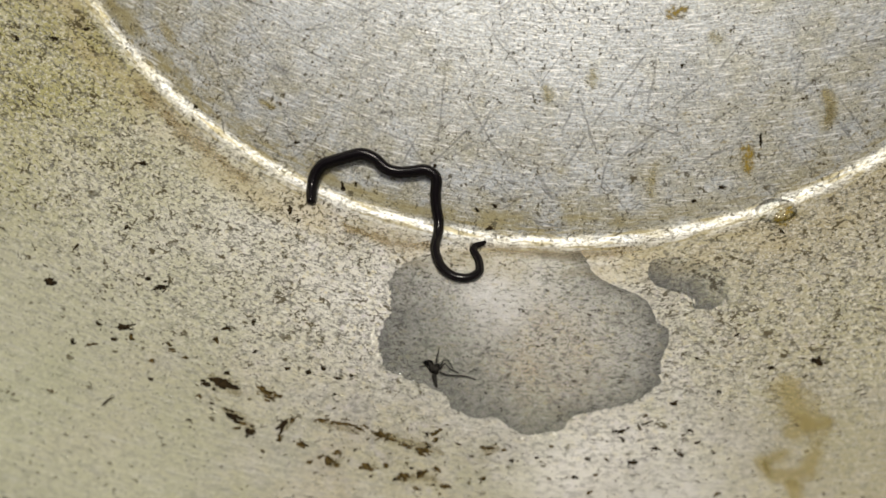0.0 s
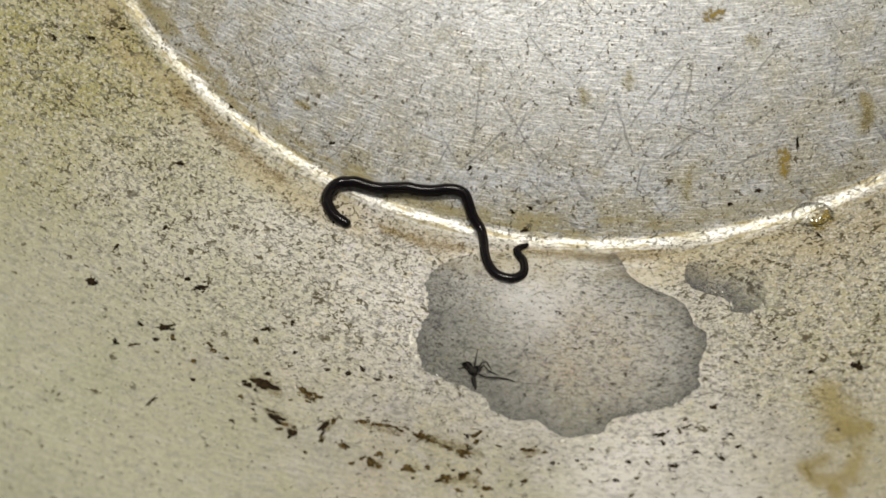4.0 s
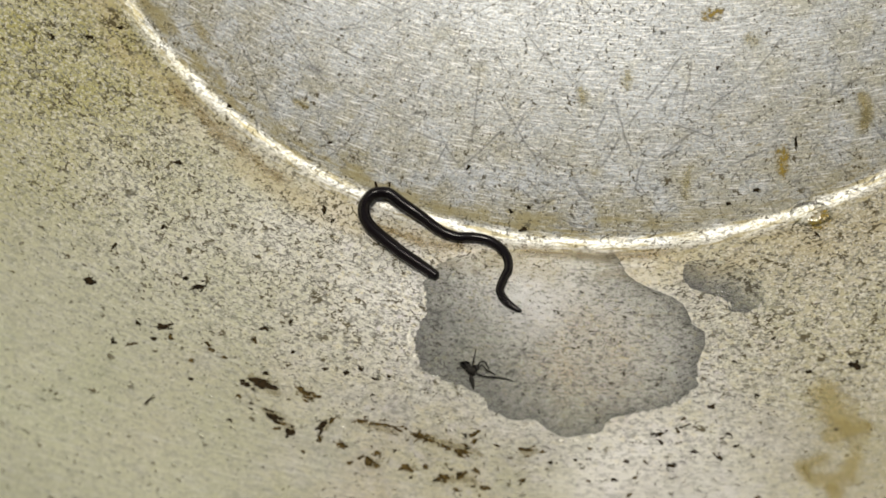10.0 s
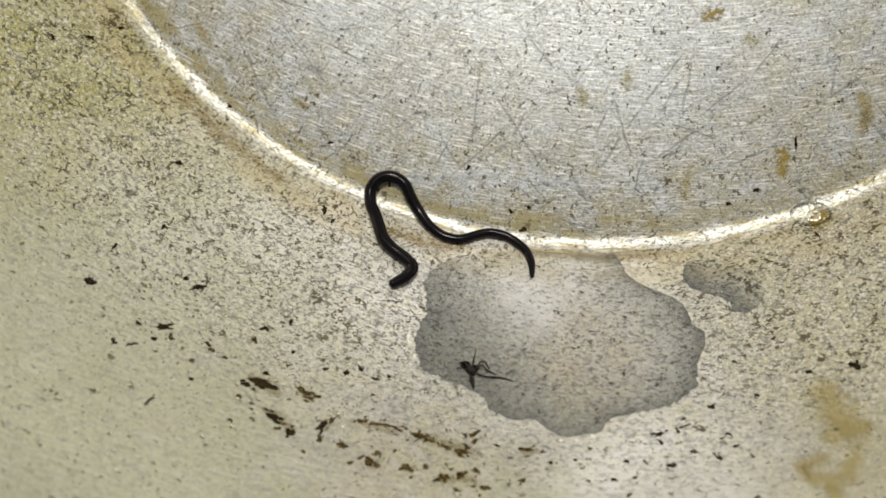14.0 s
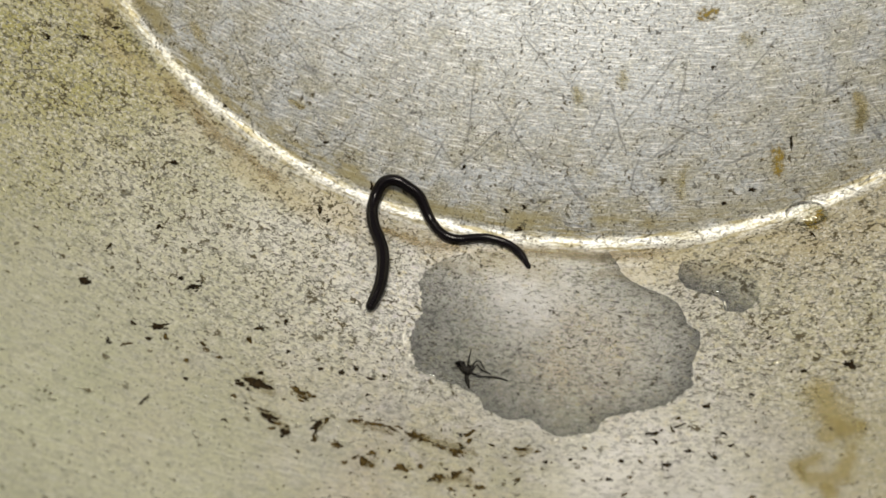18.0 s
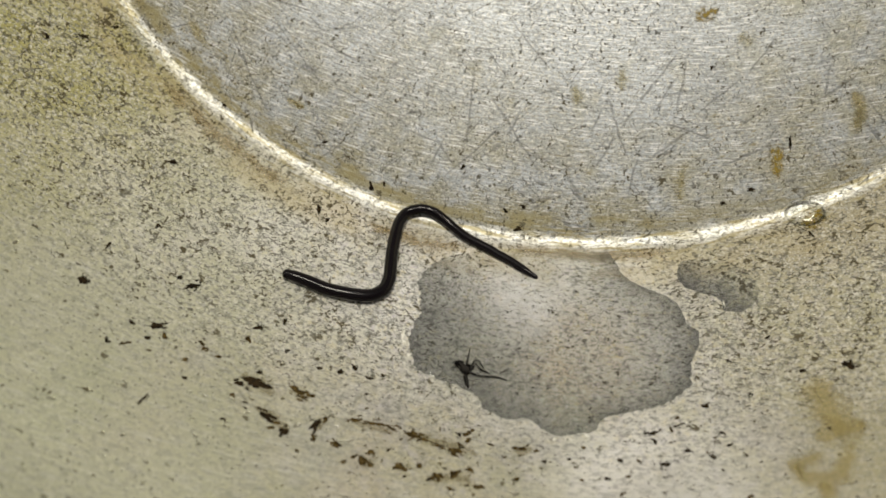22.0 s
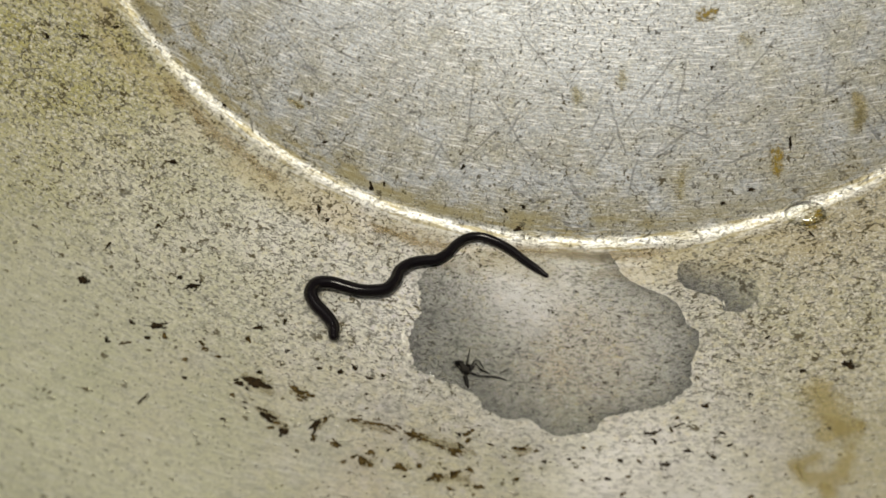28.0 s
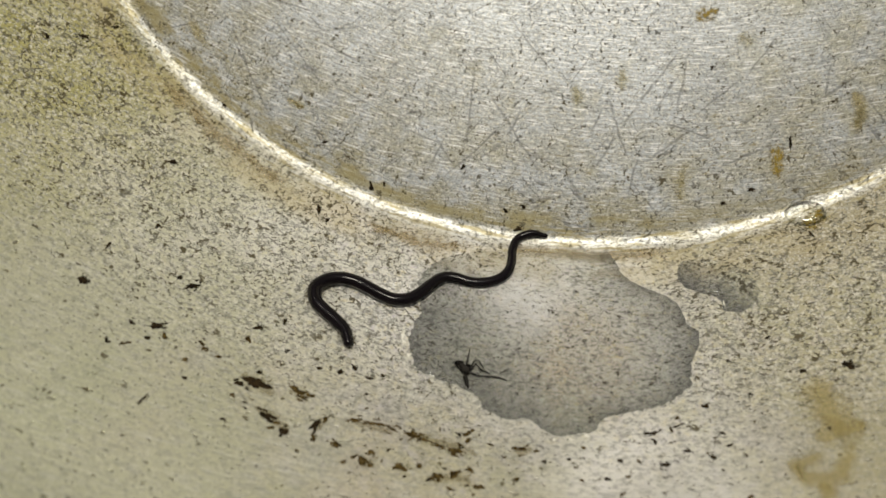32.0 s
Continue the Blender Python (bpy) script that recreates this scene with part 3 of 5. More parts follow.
BROWN_FLAKES = [(-55.9, -152.5, 4.72, 0.98, -23), (-40.6, -158.1, 5.97, 0.54, -13), (-35.4, -159.7, 2.59, 0.86, 3), (-33.4, -160.4, 3.35, 0.65, -13),
    (-43.3, -163.4, 2.32, 1.02, -18), (-36.9, -164.4, 2.60, 1.02, 2), (-30.8, -165.8, 2.10, 0.92, -9), (-23.8, -167.3, 1.70, 0.91, -25), (-16.4,
    -162.0, 3.74, 0.64, 0), (-28.1, -161.9, 4.30, 0.64, -9), (-25.9, -159.8, 2.05, 0.64, 16), (-47.9, -160.9, 1.58, 0.62, -22)]
ARC_CRUMBS = [(-45.5, -157.3, 2.19, 0.54, -10), (-42.8, -157.8, 1.99, 0.43, -14), (-39.1, -158.7, 2.58, 0.54, -11), (-30.6, -161.4, 2.16, 0.53, -10),
    (-27.4, -162.3, 2.34, 0.53, -7), (-25.1, -159.2, 1.26, 0.53, 26), (-50.4, -157.0, 1.43, 0.63, 39), (-55.0, -153.4, 2.64, 0.44, -19), (-53.7,
    -153.2, 1.81, 0.45, -10), (-58.7, -157.3, 1.43, 0.50, -34), (-44.8, -162.7, 1.15, 0.62, 7), (-39.2, -161.9, 0.97, 0.42, -1), (-42.0, -163.9, 1.36,
    0.60, -25), (-21.8, -161.3, 1.19, 0.43, 0), (-73.8, -144.0, 1.54, 0.53, -40), (-73.0, -145.0, 2.17, 0.46, -6), (-85.8, -143.7, 1.87, 0.45, -1),
    (-70.6, -146.4, 1.18, 0.46, -1), (-75.7, -146.7, 0.86, 0.68, -1), (-80.1, -142.8, 1.50, 0.63, -36), (-25.1, -164.8, 1.73, 0.62, -8), (-27.8,
    -165.6, 1.77, 0.90, 16), (-33.8, -164.2, 0.97, 0.93, -1), (-52.1, -159.7, 1.20, 0.92, -26), (-48.3, -160.6, 1.56, 0.62, -14), (-59.3, -158.0,
    1.33, 0.42, -2), (-42.1, -162.0, 1.56, 0.52, -18), (-28.5, -167.5, 2.07, 0.40, -12), (-25.7, -167.1, 0.95, 0.40, 0), (-25.7, -160.7, 1.28, 0.80,
    45), (-66.1, -143.6, 1.62, 0.63, -52), (-28.1, -162.5, 1.22, 0.81, -54), (-66.6, -152.7, 1.22, 0.63, -27), (-13.9, -162.2, 0.98, 0.43, 0), (-5.6,
    -161.8, 0.92, 0.41, 17), (11.2, -157.0, 1.00, 0.44, 9)]
SMALL_FLAKES = [(8.0, -164.0, 1.91, 0.62, 5), (6.4, -159.5, 2.27, 0.62, 17), (16.4, -155.0, 1.84, 0.55, 14), (0.5, -163.5, 1.11, 0.54, -26), (42.1,
    -147.9, 1.72, 1.36, 11), (34.2, -148.9, 1.44, 0.66, 19), (-86.8, -108.6, 1.34, 1.17, 42), (-93.5, -126.3, 0.89, 1.00, 0), (-86.5, -122.2, 1.08,
    0.89, 27), (-86.0, -140.1, 2.35, 0.53, -37), (-64.8, -141.5, 1.52, 0.82, -28), (-59.1, -145.8, 0.92, 0.59, -1), (-52.9, -148.8, 1.43, 0.59, -1),
    (-64.6, -151.7, 0.88, 0.56, -1), (-80.5, -152.8, 1.66, 0.42, 40), (-67.1, -156.4, 1.36, 0.41, -19), (-44.1, -153.2, 1.02, 0.46, -1), (-12.5,
    -163.8, 0.97, 0.52, 0), (21.9, -147.5, 1.00, 0.48, 1), (29.7, -143.4, 1.26, 0.48, 15), (35.9, -157.8, 0.71, 0.43, 2), (11.4, -158.1, 2.68, 0.42,
    18), (6.7, -160.6, 1.32, 0.44, -38), (18.4, -159.1, 1.32, 0.44, 1), (12.1, -161.9, 2.20, 0.44, -9), (16.1, -162.7, 1.03, 0.76, 25), (19.3, -160.9,
    1.20, 0.40, 18), (-46.7, -148.9, 1.31, 0.68, -36), (-41.4, -150.3, 1.04, 0.47, 0), (-43.9, -150.6, 1.46, 0.46, -18), (-49.1, -149.4, 1.09, 0.89,
    41), (-8.2, -163.4, 0.97, 0.42, 0), (24.5, -153.0, 1.15, 0.46, 1)]
BASE_FLAKES = [(-79.6, -95.1, 0.86, 1.27, 9), (-113.6, -82.3, 0.75, 1.26, 9), (-107.7, -81.3, 1.78, 0.86, 9), (-102.9, -78.3, 1.32, 0.92, 48), (-57.5,
    -103.2, 1.34, 0.74, 19), (-47.4, -112.7, 0.97, 1.94, 4), (-44.6, -112.4, 0.73, 1.21, 0), (-55.7, -120.4, 1.40, 0.86, 0), (-57.7, -117.9, 1.28,
    1.62, 35), (-16.3, -122.1, 1.89, 0.71, 0), (25.9, -116.8, 1.14, 0.81, 20), (23.9, -88.6, 0.92, 0.71, 29), (48.2, -96.1, 1.01, 0.47, 9), (39.6,
    -104.6, 0.68, 2.57, 4), (-18.8, -118.2, 1.42, 0.71, -20), (-15.1, -117.4, 1.18, 0.83, 0), (-27.8, -108.8, 0.96, 1.08, 0), (31.6, -114.1, 1.59,
    0.70, -21), (42.1, -123.4, 0.83, 1.11, 0)]

# whitish bits added for light focused at the puddle's edge and pale crust
BRIGHT_EDGE_FLAKES = [(-40.0, -137.7, 1.58, 0.57, -10), (-37.7, -138.5, 2.26, 0.79, -5), (-36.0, -136.9, 1.02, 1.13, -30), (-36.1, -139.8, 1.36, 0.79, -25), (-38.5, -139.3, 1.36, 0.57, 10), (-39.2, -136.5, 1.36, 0.57, 0),
    (-38.5, -143.1, 0.68, 2.03, 0), (-38.1, -144.5, 1.13, 0.90, -40), (-39.0, -145.3, 1.13, 0.57, 0), (-37.0, -146.7, 0.79, 0.90, -40), (-36.0, -135.4, 0.68, 1.02, 0), (-10.4, -160.5, 1.36, 0.45, 10),
    (-7.9, -160.4, 1.58, 0.45, -5), (-4.7, -159.9, 1.36, 0.45, -10), (23.3, -137.5, 0.45, 1.58, 0), (21.4, -138.8, 1.58, 0.45, -5), (15.5, -148.5, 0.57, 1.13, 0), (14.9, -150.8, 0.57, 1.02, 0),
    (15.8, -139.9, 0.57, 1.02, 20)]
serial = 0
for kind, rows, material, label in (
        ("burnt_flake", WALL_FLAKES, BLACK_CRUST, "thin blackish-brown burnt food flake stuck on the pot wall"),
        ("food_flake", BROWN_FLAKES, BROWN_CRUST, "thin dark-brown dried food streak stuck on the pot wall"),
        ("food_crumb", ARC_CRUMBS, BROWN_CRUST, "tiny brown dried food crumb stuck on the pot wall"),
        ("dirt_speck", SMALL_FLAKES, BLACK_CRUST, "small dark dirt speck on the pot wall"),
        ("bright_edge_flake", BRIGHT_EDGE_FLAKES, BRIGHT_EDGE_CRUST, "small whitish flake added for pale crust and focused light at the puddle's edge"),
        ("dirt_speck", BASE_FLAKES, BLACK_CRUST, "tiny black dirt speck by the pot's base")):
    for x, y, long, wide, angle in rows:
        serial += 1
        flake(kind, x / 1000, y / 1000, long / 1000, wide / 1000, angle, material, serial, label, "dirt in the pot")


strewn = random.Random(41)
for k in range(54):
    a, r = strewn.gauss(-90, 12), strewn.gauss(0.1645, 0.0038)
    if -112 < a < -62 and 0.154 < r < 0.172:
        size = strewn.uniform(0.35, 1.5) * strewn.uniform(0.5, 1)
        flake("food_crumb", r * math.cos(radians(a)), r * math.sin(radians(a)), size / 1000, size * strewn.uniform(0.3, 0.5) / 1000, a + 90 + strewn.gauss(0, 22),
              strewn.choice((BROWN_CRUST, BROWN_CRUST, BLACK_CRUST)), 300 + k, "tiny brown dried food crumb stuck on the pot wall", "dirt in the pot")


def stain(name, path, material, label, category, up=0.00005):
    """A dried film along a path of (x, y, half width) in millimetres."""
    bm = bmesh.new()
    layer = bm.verts.layers.float.new("inside")
    pts = np.array(path) / 1000
    fine = []
    for a, b in zip(pts, pts[1:]):
        fine += [a + (b - a) * k / 10 for k in range(10)]
    fine.append(pts[-1])
    rows = []
    for i, q in enumerate(fine):
        d = Vector(fine[min(i + 1, len(fine) - 1)][:2]) - Vector(fine[max(i - 1, 0)][:2])
        side = Vector((-d.y, d.x)).normalized()
        ends = min(1, 6 * i / len(fine), 6 * (len(fine) - 1 - i) / len(fine))
        row = []
        for k in range(-5, 6):
            w = q[2] * k / 5 * (1 + 0.25 * noise.noise((q[0] * 500, q[1] * 500, k)))
            v = bm.verts.new(on_pot(q[0] + side.x * w, q[1] + side.y * w, up))
            v[layer] = (1 - abs(k) / 5) * ends
            row.append(v)
        rows.append(row)
    for a, b in zip(rows, rows[1:]):
        for k in range(10):
            bm.faces.new((a[k], a[k + 1], b[k + 1], b[k]))
    return tagged(part(name, bm, material), label, category)


stain("mineral_stain", [(35.5, -149.6, 2.2), (35.9, -151.4, 4.0), (36.4, -153.3, 4.8), (36.7, -155.4, 4.8), (37.2, -157.0, 4.0), (37.2, -158.2, 2.6), (37.1, -159.0, 1.4)], TAN_FILM, "broad tan dried water stain on the pot wall", "stain")
stain("mineral_stain", [(32.6, -159.6, 1.2), (34.9, -158.8, 2.2), (37.6, -158.0, 2.6), (39.9, -157.3, 2.2), (42.1, -156.8, 1.2)], TAN_FILM, "tan dried water stain lying across the wall", "stain")
stain("mineral_stain", [(38.6, -158.1, 1.6), (38.4, -160.3, 1.6), (37.4, -162.2, 1.6), (35.6, -164.2, 1.8), (32.7, -165.2, 2.0), (29.8, -164.7, 2.1), (28.6, -163.7, 1.9), (30.7, -162.8, 1.5), (33.1, -161.9, 1.3), (34.0, -160.6, 1.0)], TAN_FILM, "tan dried water stain in a looped shape on the wall", "stain")
stain("mineral_stain", [(32.9, -165.4, 1.6), (32.8, -166.7, 2.0), (32.2, -168.6, 1.6)], TAN_FILM, "short tan run below the looped stain", "stain")
stain("rust_stain", [(37.6, -104.9, 1.6), (37.1, -106.5, 3.0), (36.9, -109.2, 2.6), (36.5, -112.7, 2.0)], RUST_FILM, "orange-brown rust spot on the pot base", "stain")
stain("rust_stain", [(40.9, -122.0, 1.6), (42.6, -121.0, 2.6), (44.0, -119.6, 3.0), (45.0, -117.8, 2.2)], RUST_FILM, "amber rust spot under the water drop on the pot's corner", "stain")
stain("rust_stain", [(20.3, -78.3, 1.6), (22.5, -77.5, 2.8), (25.8, -76.3, 1.6)], RUST_FILM, "small orange rust spot on the pot base", "stain")
stain("rust_stain", [(18.2, -107.9, 1.0), (17.6, -110.8, 1.5), (17.3, -114.3, 1.9), (17.4, -117.2, 1.4)], FAINT_FILM, "faint brown rust streak near the pot's corner", "stain")
stain("mineral_stain", [(-66.0, -93.8, 0.8), (-64.0, -94.8, 1.6), (-61.5, -96.0, 0.9)], TAN_FILM, "small yellowish stain on the pot base", "stain")
stain("mineral_stain", [(-88.0, -76.0, 1.2), (-86.0, -78.5, 2.2), (-84.0, -82.0, 1.2)], TAN_FILM, "yellowish mineral stain on the pot base", "stain")
stain("mineral_stain", [(52.0, -93.0, 1.5), (53.8, -98.0, 2.4), (52.5, -103.0, 1.4)], TAN_FILM, "brownish mineral stain on the pot base", "stain")


BROWN_FILM = film("brown_residue", (0.36, 0.26, 0.10), 0.55, 0.05, 1.3, 420, 1.9)
stain("brown_stain", [(-50.2, -119.4, 0.8), (-44.2, -122.4, 1.6), (-37.0, -124.8, 2.4), (-31.2, -126.0, 2.3), (-25.3, -125.7, 1.2)], BROWN_FILM, "olive-brown cooking residue beside the pot's corner", "stain")
stain("brown_stain", [(-94.6, -88.1, 1.4), (-88.3, -94.3, 2.4), (-79.4, -102.4, 2.6), (-70.7, -109.1, 2.2), (-62.1, -114.6, 1.4)], BROWN_FILM, "faint olive-brown residue beside the pot's corner", "stain")
stain("brown_stain", [(-19.5, -125.7, 1.2), (-12.5, -126.9, 1.8), (-2.0, -127.9, 2.2), (8.3, -127.4, 2.0), (17.4, -126.7, 1.2)], BROWN_FILM, "faint olive-brown residue beside the pot's corner", "stain")
HALO = film("olive_food_smear", (0.26, 0.21, 0.09), 0.45, 0.1, 1.1, 900, 2.6)
for smear in (
        [(-66.3, -149.2, 0.8), (-64.0, -150.5, 1.8), (-61.0, -152.1, 1.4), (-59.8, -153.4, 0.7)],
        [(-57.7, -151.8, 0.7), (-55.7, -152.6, 1.5), (-53.4, -153.5, 0.8)],
        [(-63.3, -154.3, 0.7), (-60.6, -155.6, 1.4), (-57.2, -157.9, 1.2), (-55.9, -159.0, 0.6)],
        [(-52.0, -159.3, 0.8), (-51.7, -157.6, 1.1), (-50.3, -157.1, 0.7)],
        [(-46.3, -157.1, 0.6), (-42.2, -158.5, 1.1), (-38.2, -159.5, 0.9)],
        [(-37.2, -159.8, 0.7), (-33.8, -160.1, 1.3), (-29.4, -161.1, 1.5), (-25.4, -162.3, 1.1), (-23.4, -162.8, 0.5)],
        [(-44.2, -163.3, 0.7), (-42.7, -163.6, 1.3), (-40.8, -164.0, 0.6)],
        [(-38.7, -164.2, 0.6), (-36.6, -164.4, 1.2), (-34.9, -164.3, 0.6)],
        [(-32.7, -166.1, 0.6), (-30.5, -166.0, 1.4), (-27.2, -166.0, 1.2), (-23.4, -167.3, 0.9)],
        [(-18.1, -162.4, 0.6), (-15.6, -162.2, 1.1), (-14.2, -161.9, 0.6)]):
    stain("food_smear", smear, HALO, "thin olive-brown smear round dried food on the wall", "stain", 0.00003)
# grey film on the pot that paints the shading of the water's edge
EDGE_SHADE = film("grey_edge_shade", (0.16, 0.16, 0.155), 0.68, 0.0, 1.15, 420, 0.5)


def edge_shade_band(centre, radii, ragged, seed, amounts, core, label, steps=240):
    """Shade painted in a puddle: strongest at the edge by the amounts that run round it, weaker inside."""
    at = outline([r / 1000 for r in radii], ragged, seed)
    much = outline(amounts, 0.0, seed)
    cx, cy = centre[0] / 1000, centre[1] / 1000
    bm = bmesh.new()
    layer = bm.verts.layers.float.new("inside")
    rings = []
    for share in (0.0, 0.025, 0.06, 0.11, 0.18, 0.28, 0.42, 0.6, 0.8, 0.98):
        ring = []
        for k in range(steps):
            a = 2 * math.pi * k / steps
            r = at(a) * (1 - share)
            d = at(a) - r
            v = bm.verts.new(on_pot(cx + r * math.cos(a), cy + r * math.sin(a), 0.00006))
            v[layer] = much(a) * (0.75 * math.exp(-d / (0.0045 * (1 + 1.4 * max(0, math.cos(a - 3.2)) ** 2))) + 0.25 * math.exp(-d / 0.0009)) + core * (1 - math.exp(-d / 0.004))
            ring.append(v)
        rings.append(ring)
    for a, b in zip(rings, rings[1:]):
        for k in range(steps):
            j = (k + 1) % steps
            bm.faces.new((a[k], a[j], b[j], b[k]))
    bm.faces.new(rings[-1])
    return tagged(part("edge_shade_film", bm, EDGE_SHADE), label, "silt")


edge_shade_band(BIG_AT, BIG_RADII, 0.010, 2, [1.05, 0.95, 0.75, 0.1, 0.0, 0.0, 0.05, 0.75, 1.05, 1.0, 0.95, 0.9, 0.8, 0.9, 0.85, 1.0], 0.34, "grey film that paints the shade inside the puddle's edge", 540)
edge_shade_band(SMALL_AT, SMALL_RADII, 0.01, 5, [0.35, 0.15, 0.1, 0.3, 1.1, 1.2, 1.0, 0.5], 0.28, "grey film that paints the shade in the small water film", 120)


for spots in ([(-4.6, -91.5, 1.5), (-3.8, -93.9, 2.4), (-3.4, -96.3, 1.5)], [(5.4, -88.1, 1.4), (5.6, -90.5, 2.2), (5.1, -93.5, 1.4)], [(53.2, -96.6, 1.6), (53.9, -99.0, 3.0), (52.9, -102.4, 1.6)], [(29.2, -81.5, 1.4), (30.8, -82.9, 2.4), (32.5, -84.5, 1.4)]):
    stain("mineral_stain", spots, FAINT_FILM, "faint yellowish rust blotch on the pot base", "stain")


# ---- drowned insect ----
def tube(points, radii, sides=8):
    bm = bmesh.new()
    rings = []
    for i, q in enumerate(points):
        d = (points[min(i + 1, len(points) - 1)] - points[max(i - 1, 0)]).normalized()
        u = d.cross(Vector((0, 0, 1)))
        u = u.normalized() if u.length > 1e-3 else Vector((1, 0, 0))
        v = d.cross(u)
        rings.append([bm.verts.new(q + (u * math.cos(a) + v * math.sin(a)) * radii[i]) for a in np.linspace(0, 2 * math.pi, sides, endpoint=False)])
    for a, b in zip(rings, rings[1:]):
        for k in range(sides):
            bm.faces.new((a[k], a[(k + 1) % sides], b[(k + 1) % sides], b[k]))
    bm.faces.new(rings[0][::-1])
    bm.faces.new(rings[-1])
    return bm


def insect():
    at = (-0.0265, -0.1499)
    root = tagged(new("dead_insect"), "small dead blackish fly with spread legs in the puddle", "insect")
    root.location = on_pot(*at)
    origin = root.location.copy()

    def spot(x, y, up):
        return on_pot(at[0] + x / 1000, at[1] + y / 1000, (up - 0.4) / 1000) - origin
    part("thorax", tube([spot(-0.7, 0.6, 1.0), spot(-0.3, 0.3, 1.2), spot(0.2, 0.0, 1.2), spot(0.4, -0.5, 1.0)], [0.0003, 0.00085, 0.0008, 0.0004]), INSECT, root)
    part("abdomen", tube([spot(0.1, -0.3, 1.0), spot(0.0, -1.0, 1.0), spot(0.3, -1.8, 0.9), spot(0.6, -2.7, 0.7)], [0.0003, 0.00045, 0.0004, 0.00015]), INSECT, root)
    part("head", tube([spot(-0.9, 1.2, 1.0), spot(-0.6, 0.9, 1.1), spot(-0.4, 0.5, 1.0)], [0.0002, 0.0006, 0.0003]), INSECT, root)
    legs = (((0.1, 0.4, 1.1), (0.3, 1.7, 1.8), (0.7, 3.3, 2.4)),
            ((0.9, 0.5, 1.1), (1.5, 1.4, 1.6), (2.4, 1.6, 1.5), (3.4, 0.4, 1.0)),
            ((0.9, 0.2, 1.1), (1.9, 1.0, 1.5), (2.8, 0.2, 1.2), (4.5, -0.4, 0.9)),
            ((0.9, -0.2, 1.0), (2.4, -0.9, 1.2), (4.7, -0.9, 1.0), (6.4, -1.1, 0.9), (7.7, -1.5, 0.8)),
            ((-0.5, 0.4, 1.1), (-1.2, 1.5, 1.5), (-2.3, 1.6, 1.0)),
            ((-0.7, 0.0, 1.0), (-1.6, 0.8, 1.3), (-2.8, 0.7, 0.9)))
    for leg in legs:
        part("leg", tube([spot(*q) for q in leg], [0.00014] * (len(leg) - 1) + [0.00008], 6), INSECT, root)
    for way in (1, -1):
        bm = bmesh.new()
        ring = [bm.verts.new(spot(-0.3 - 0.9 * way + 0.9 * math.cos(a), 0.9 + 0.35 * way + 0.45 * math.sin(a), 1.35 + 0.1 * math.sin(a))) for a in np.linspace(0, 2 * math.pi, 14, endpoint=False)]
        bm.faces.new(ring)
        bmesh.ops.solidify(bm, geom=bm.faces[:], thickness=0.00003)
        part("wing", bm, INSECT, root)
    return root


insect()

# ---- the worm: many rigid rings that follow one another ----
RINGS = 140
BODY_LENGTH = 0.0755
worm = tagged(new("worm"), "small glossy blackish-brown worm-like snake crawling by the water", "worm")


def girth(u):
    return float(np.interp(u, [0, 0.02, 0.06, 0.18, 0.45, 0.68, 0.88, 0.96, 1], [0.98, 1.14, 1.24, 1.34, 1.26, 1.03, 0.91, 0.82, 0.5])) / 1000


def body_ring(i):
    u = (i + 0.5) / RINGS
    half = BODY_LENGTH / RINGS * 0.5
    bm = bmesh.new()
    rings = []
    back = ((-3.6, 0.35), (-3.0, 0.66), (-2.2, 0.88)) if i == 0 else ((-1.8, 0.8), (-1.4, 0.97))
    front = ((2.2, 0.86), (3.0, 0.62), (3.5, 0.3)) if i == RINGS - 1 else ((1.4, 0.97), (1.8, 0.8))
    for k, swell in (*back, (-1.05, 1.0), (-0.95, 1.0), (0.95, 1.0), (1.05, 1.0), *front):
        r = girth(min(max(u + k * half / BODY_LENGTH, 0), 1)) * swell
        rings.append([bm.verts.new((k * half, r * math.cos(a), 0.94 * r * math.sin(a))) for a in np.linspace(0, 2 * math.pi, 18, endpoint=False)])
    for a, b in zip(rings, rings[1:]):
        for k in range(18):
            bm.faces.new((a[k], b[k], b[(k + 1) % 18], a[(k + 1) % 18]))
    bm.faces.new(rings[0])
    bm.faces.new(rings[-1][::-1])
    bmesh.ops.recalc_face_normals(bm, faces=bm.faces[:])
    name = "tail" if i == 0 else "head" if i == RINGS - 1 else "body_ring"
    return part(name, bm, SKIN, worm)


BODY = [body_ring(i) for i in range(RINGS)]


def spline(points, n):
    """n even steps along a smooth curve through the points."""
    p = np.vstack([2 * points[0] - points[1], points, 2 * points[-1] - points[-2]])
    fine = []
    for a, b, c, d in zip(p, p[1:], p[2:], p[3:]):
        for t in np.arange(8) / 8:
            fine.append(0.5 * (2 * b + (c - a) * t + (2 * a - 5 * b + 4 * c - d) * t * t + (3 * b - a - 3 * c + d) * t ** 3))
    fine = np.array(fine + [points[-1]])
    way = np.concatenate([[0], np.cumsum(np.linalg.norm(np.diff(fine, axis=0), axis=1))])
    s = (np.arange(n) + 0.5) / n * way[-1]
    return np.array([np.interp(s, way, fine[:, k]) for k in range(fine.shape[1])]).T


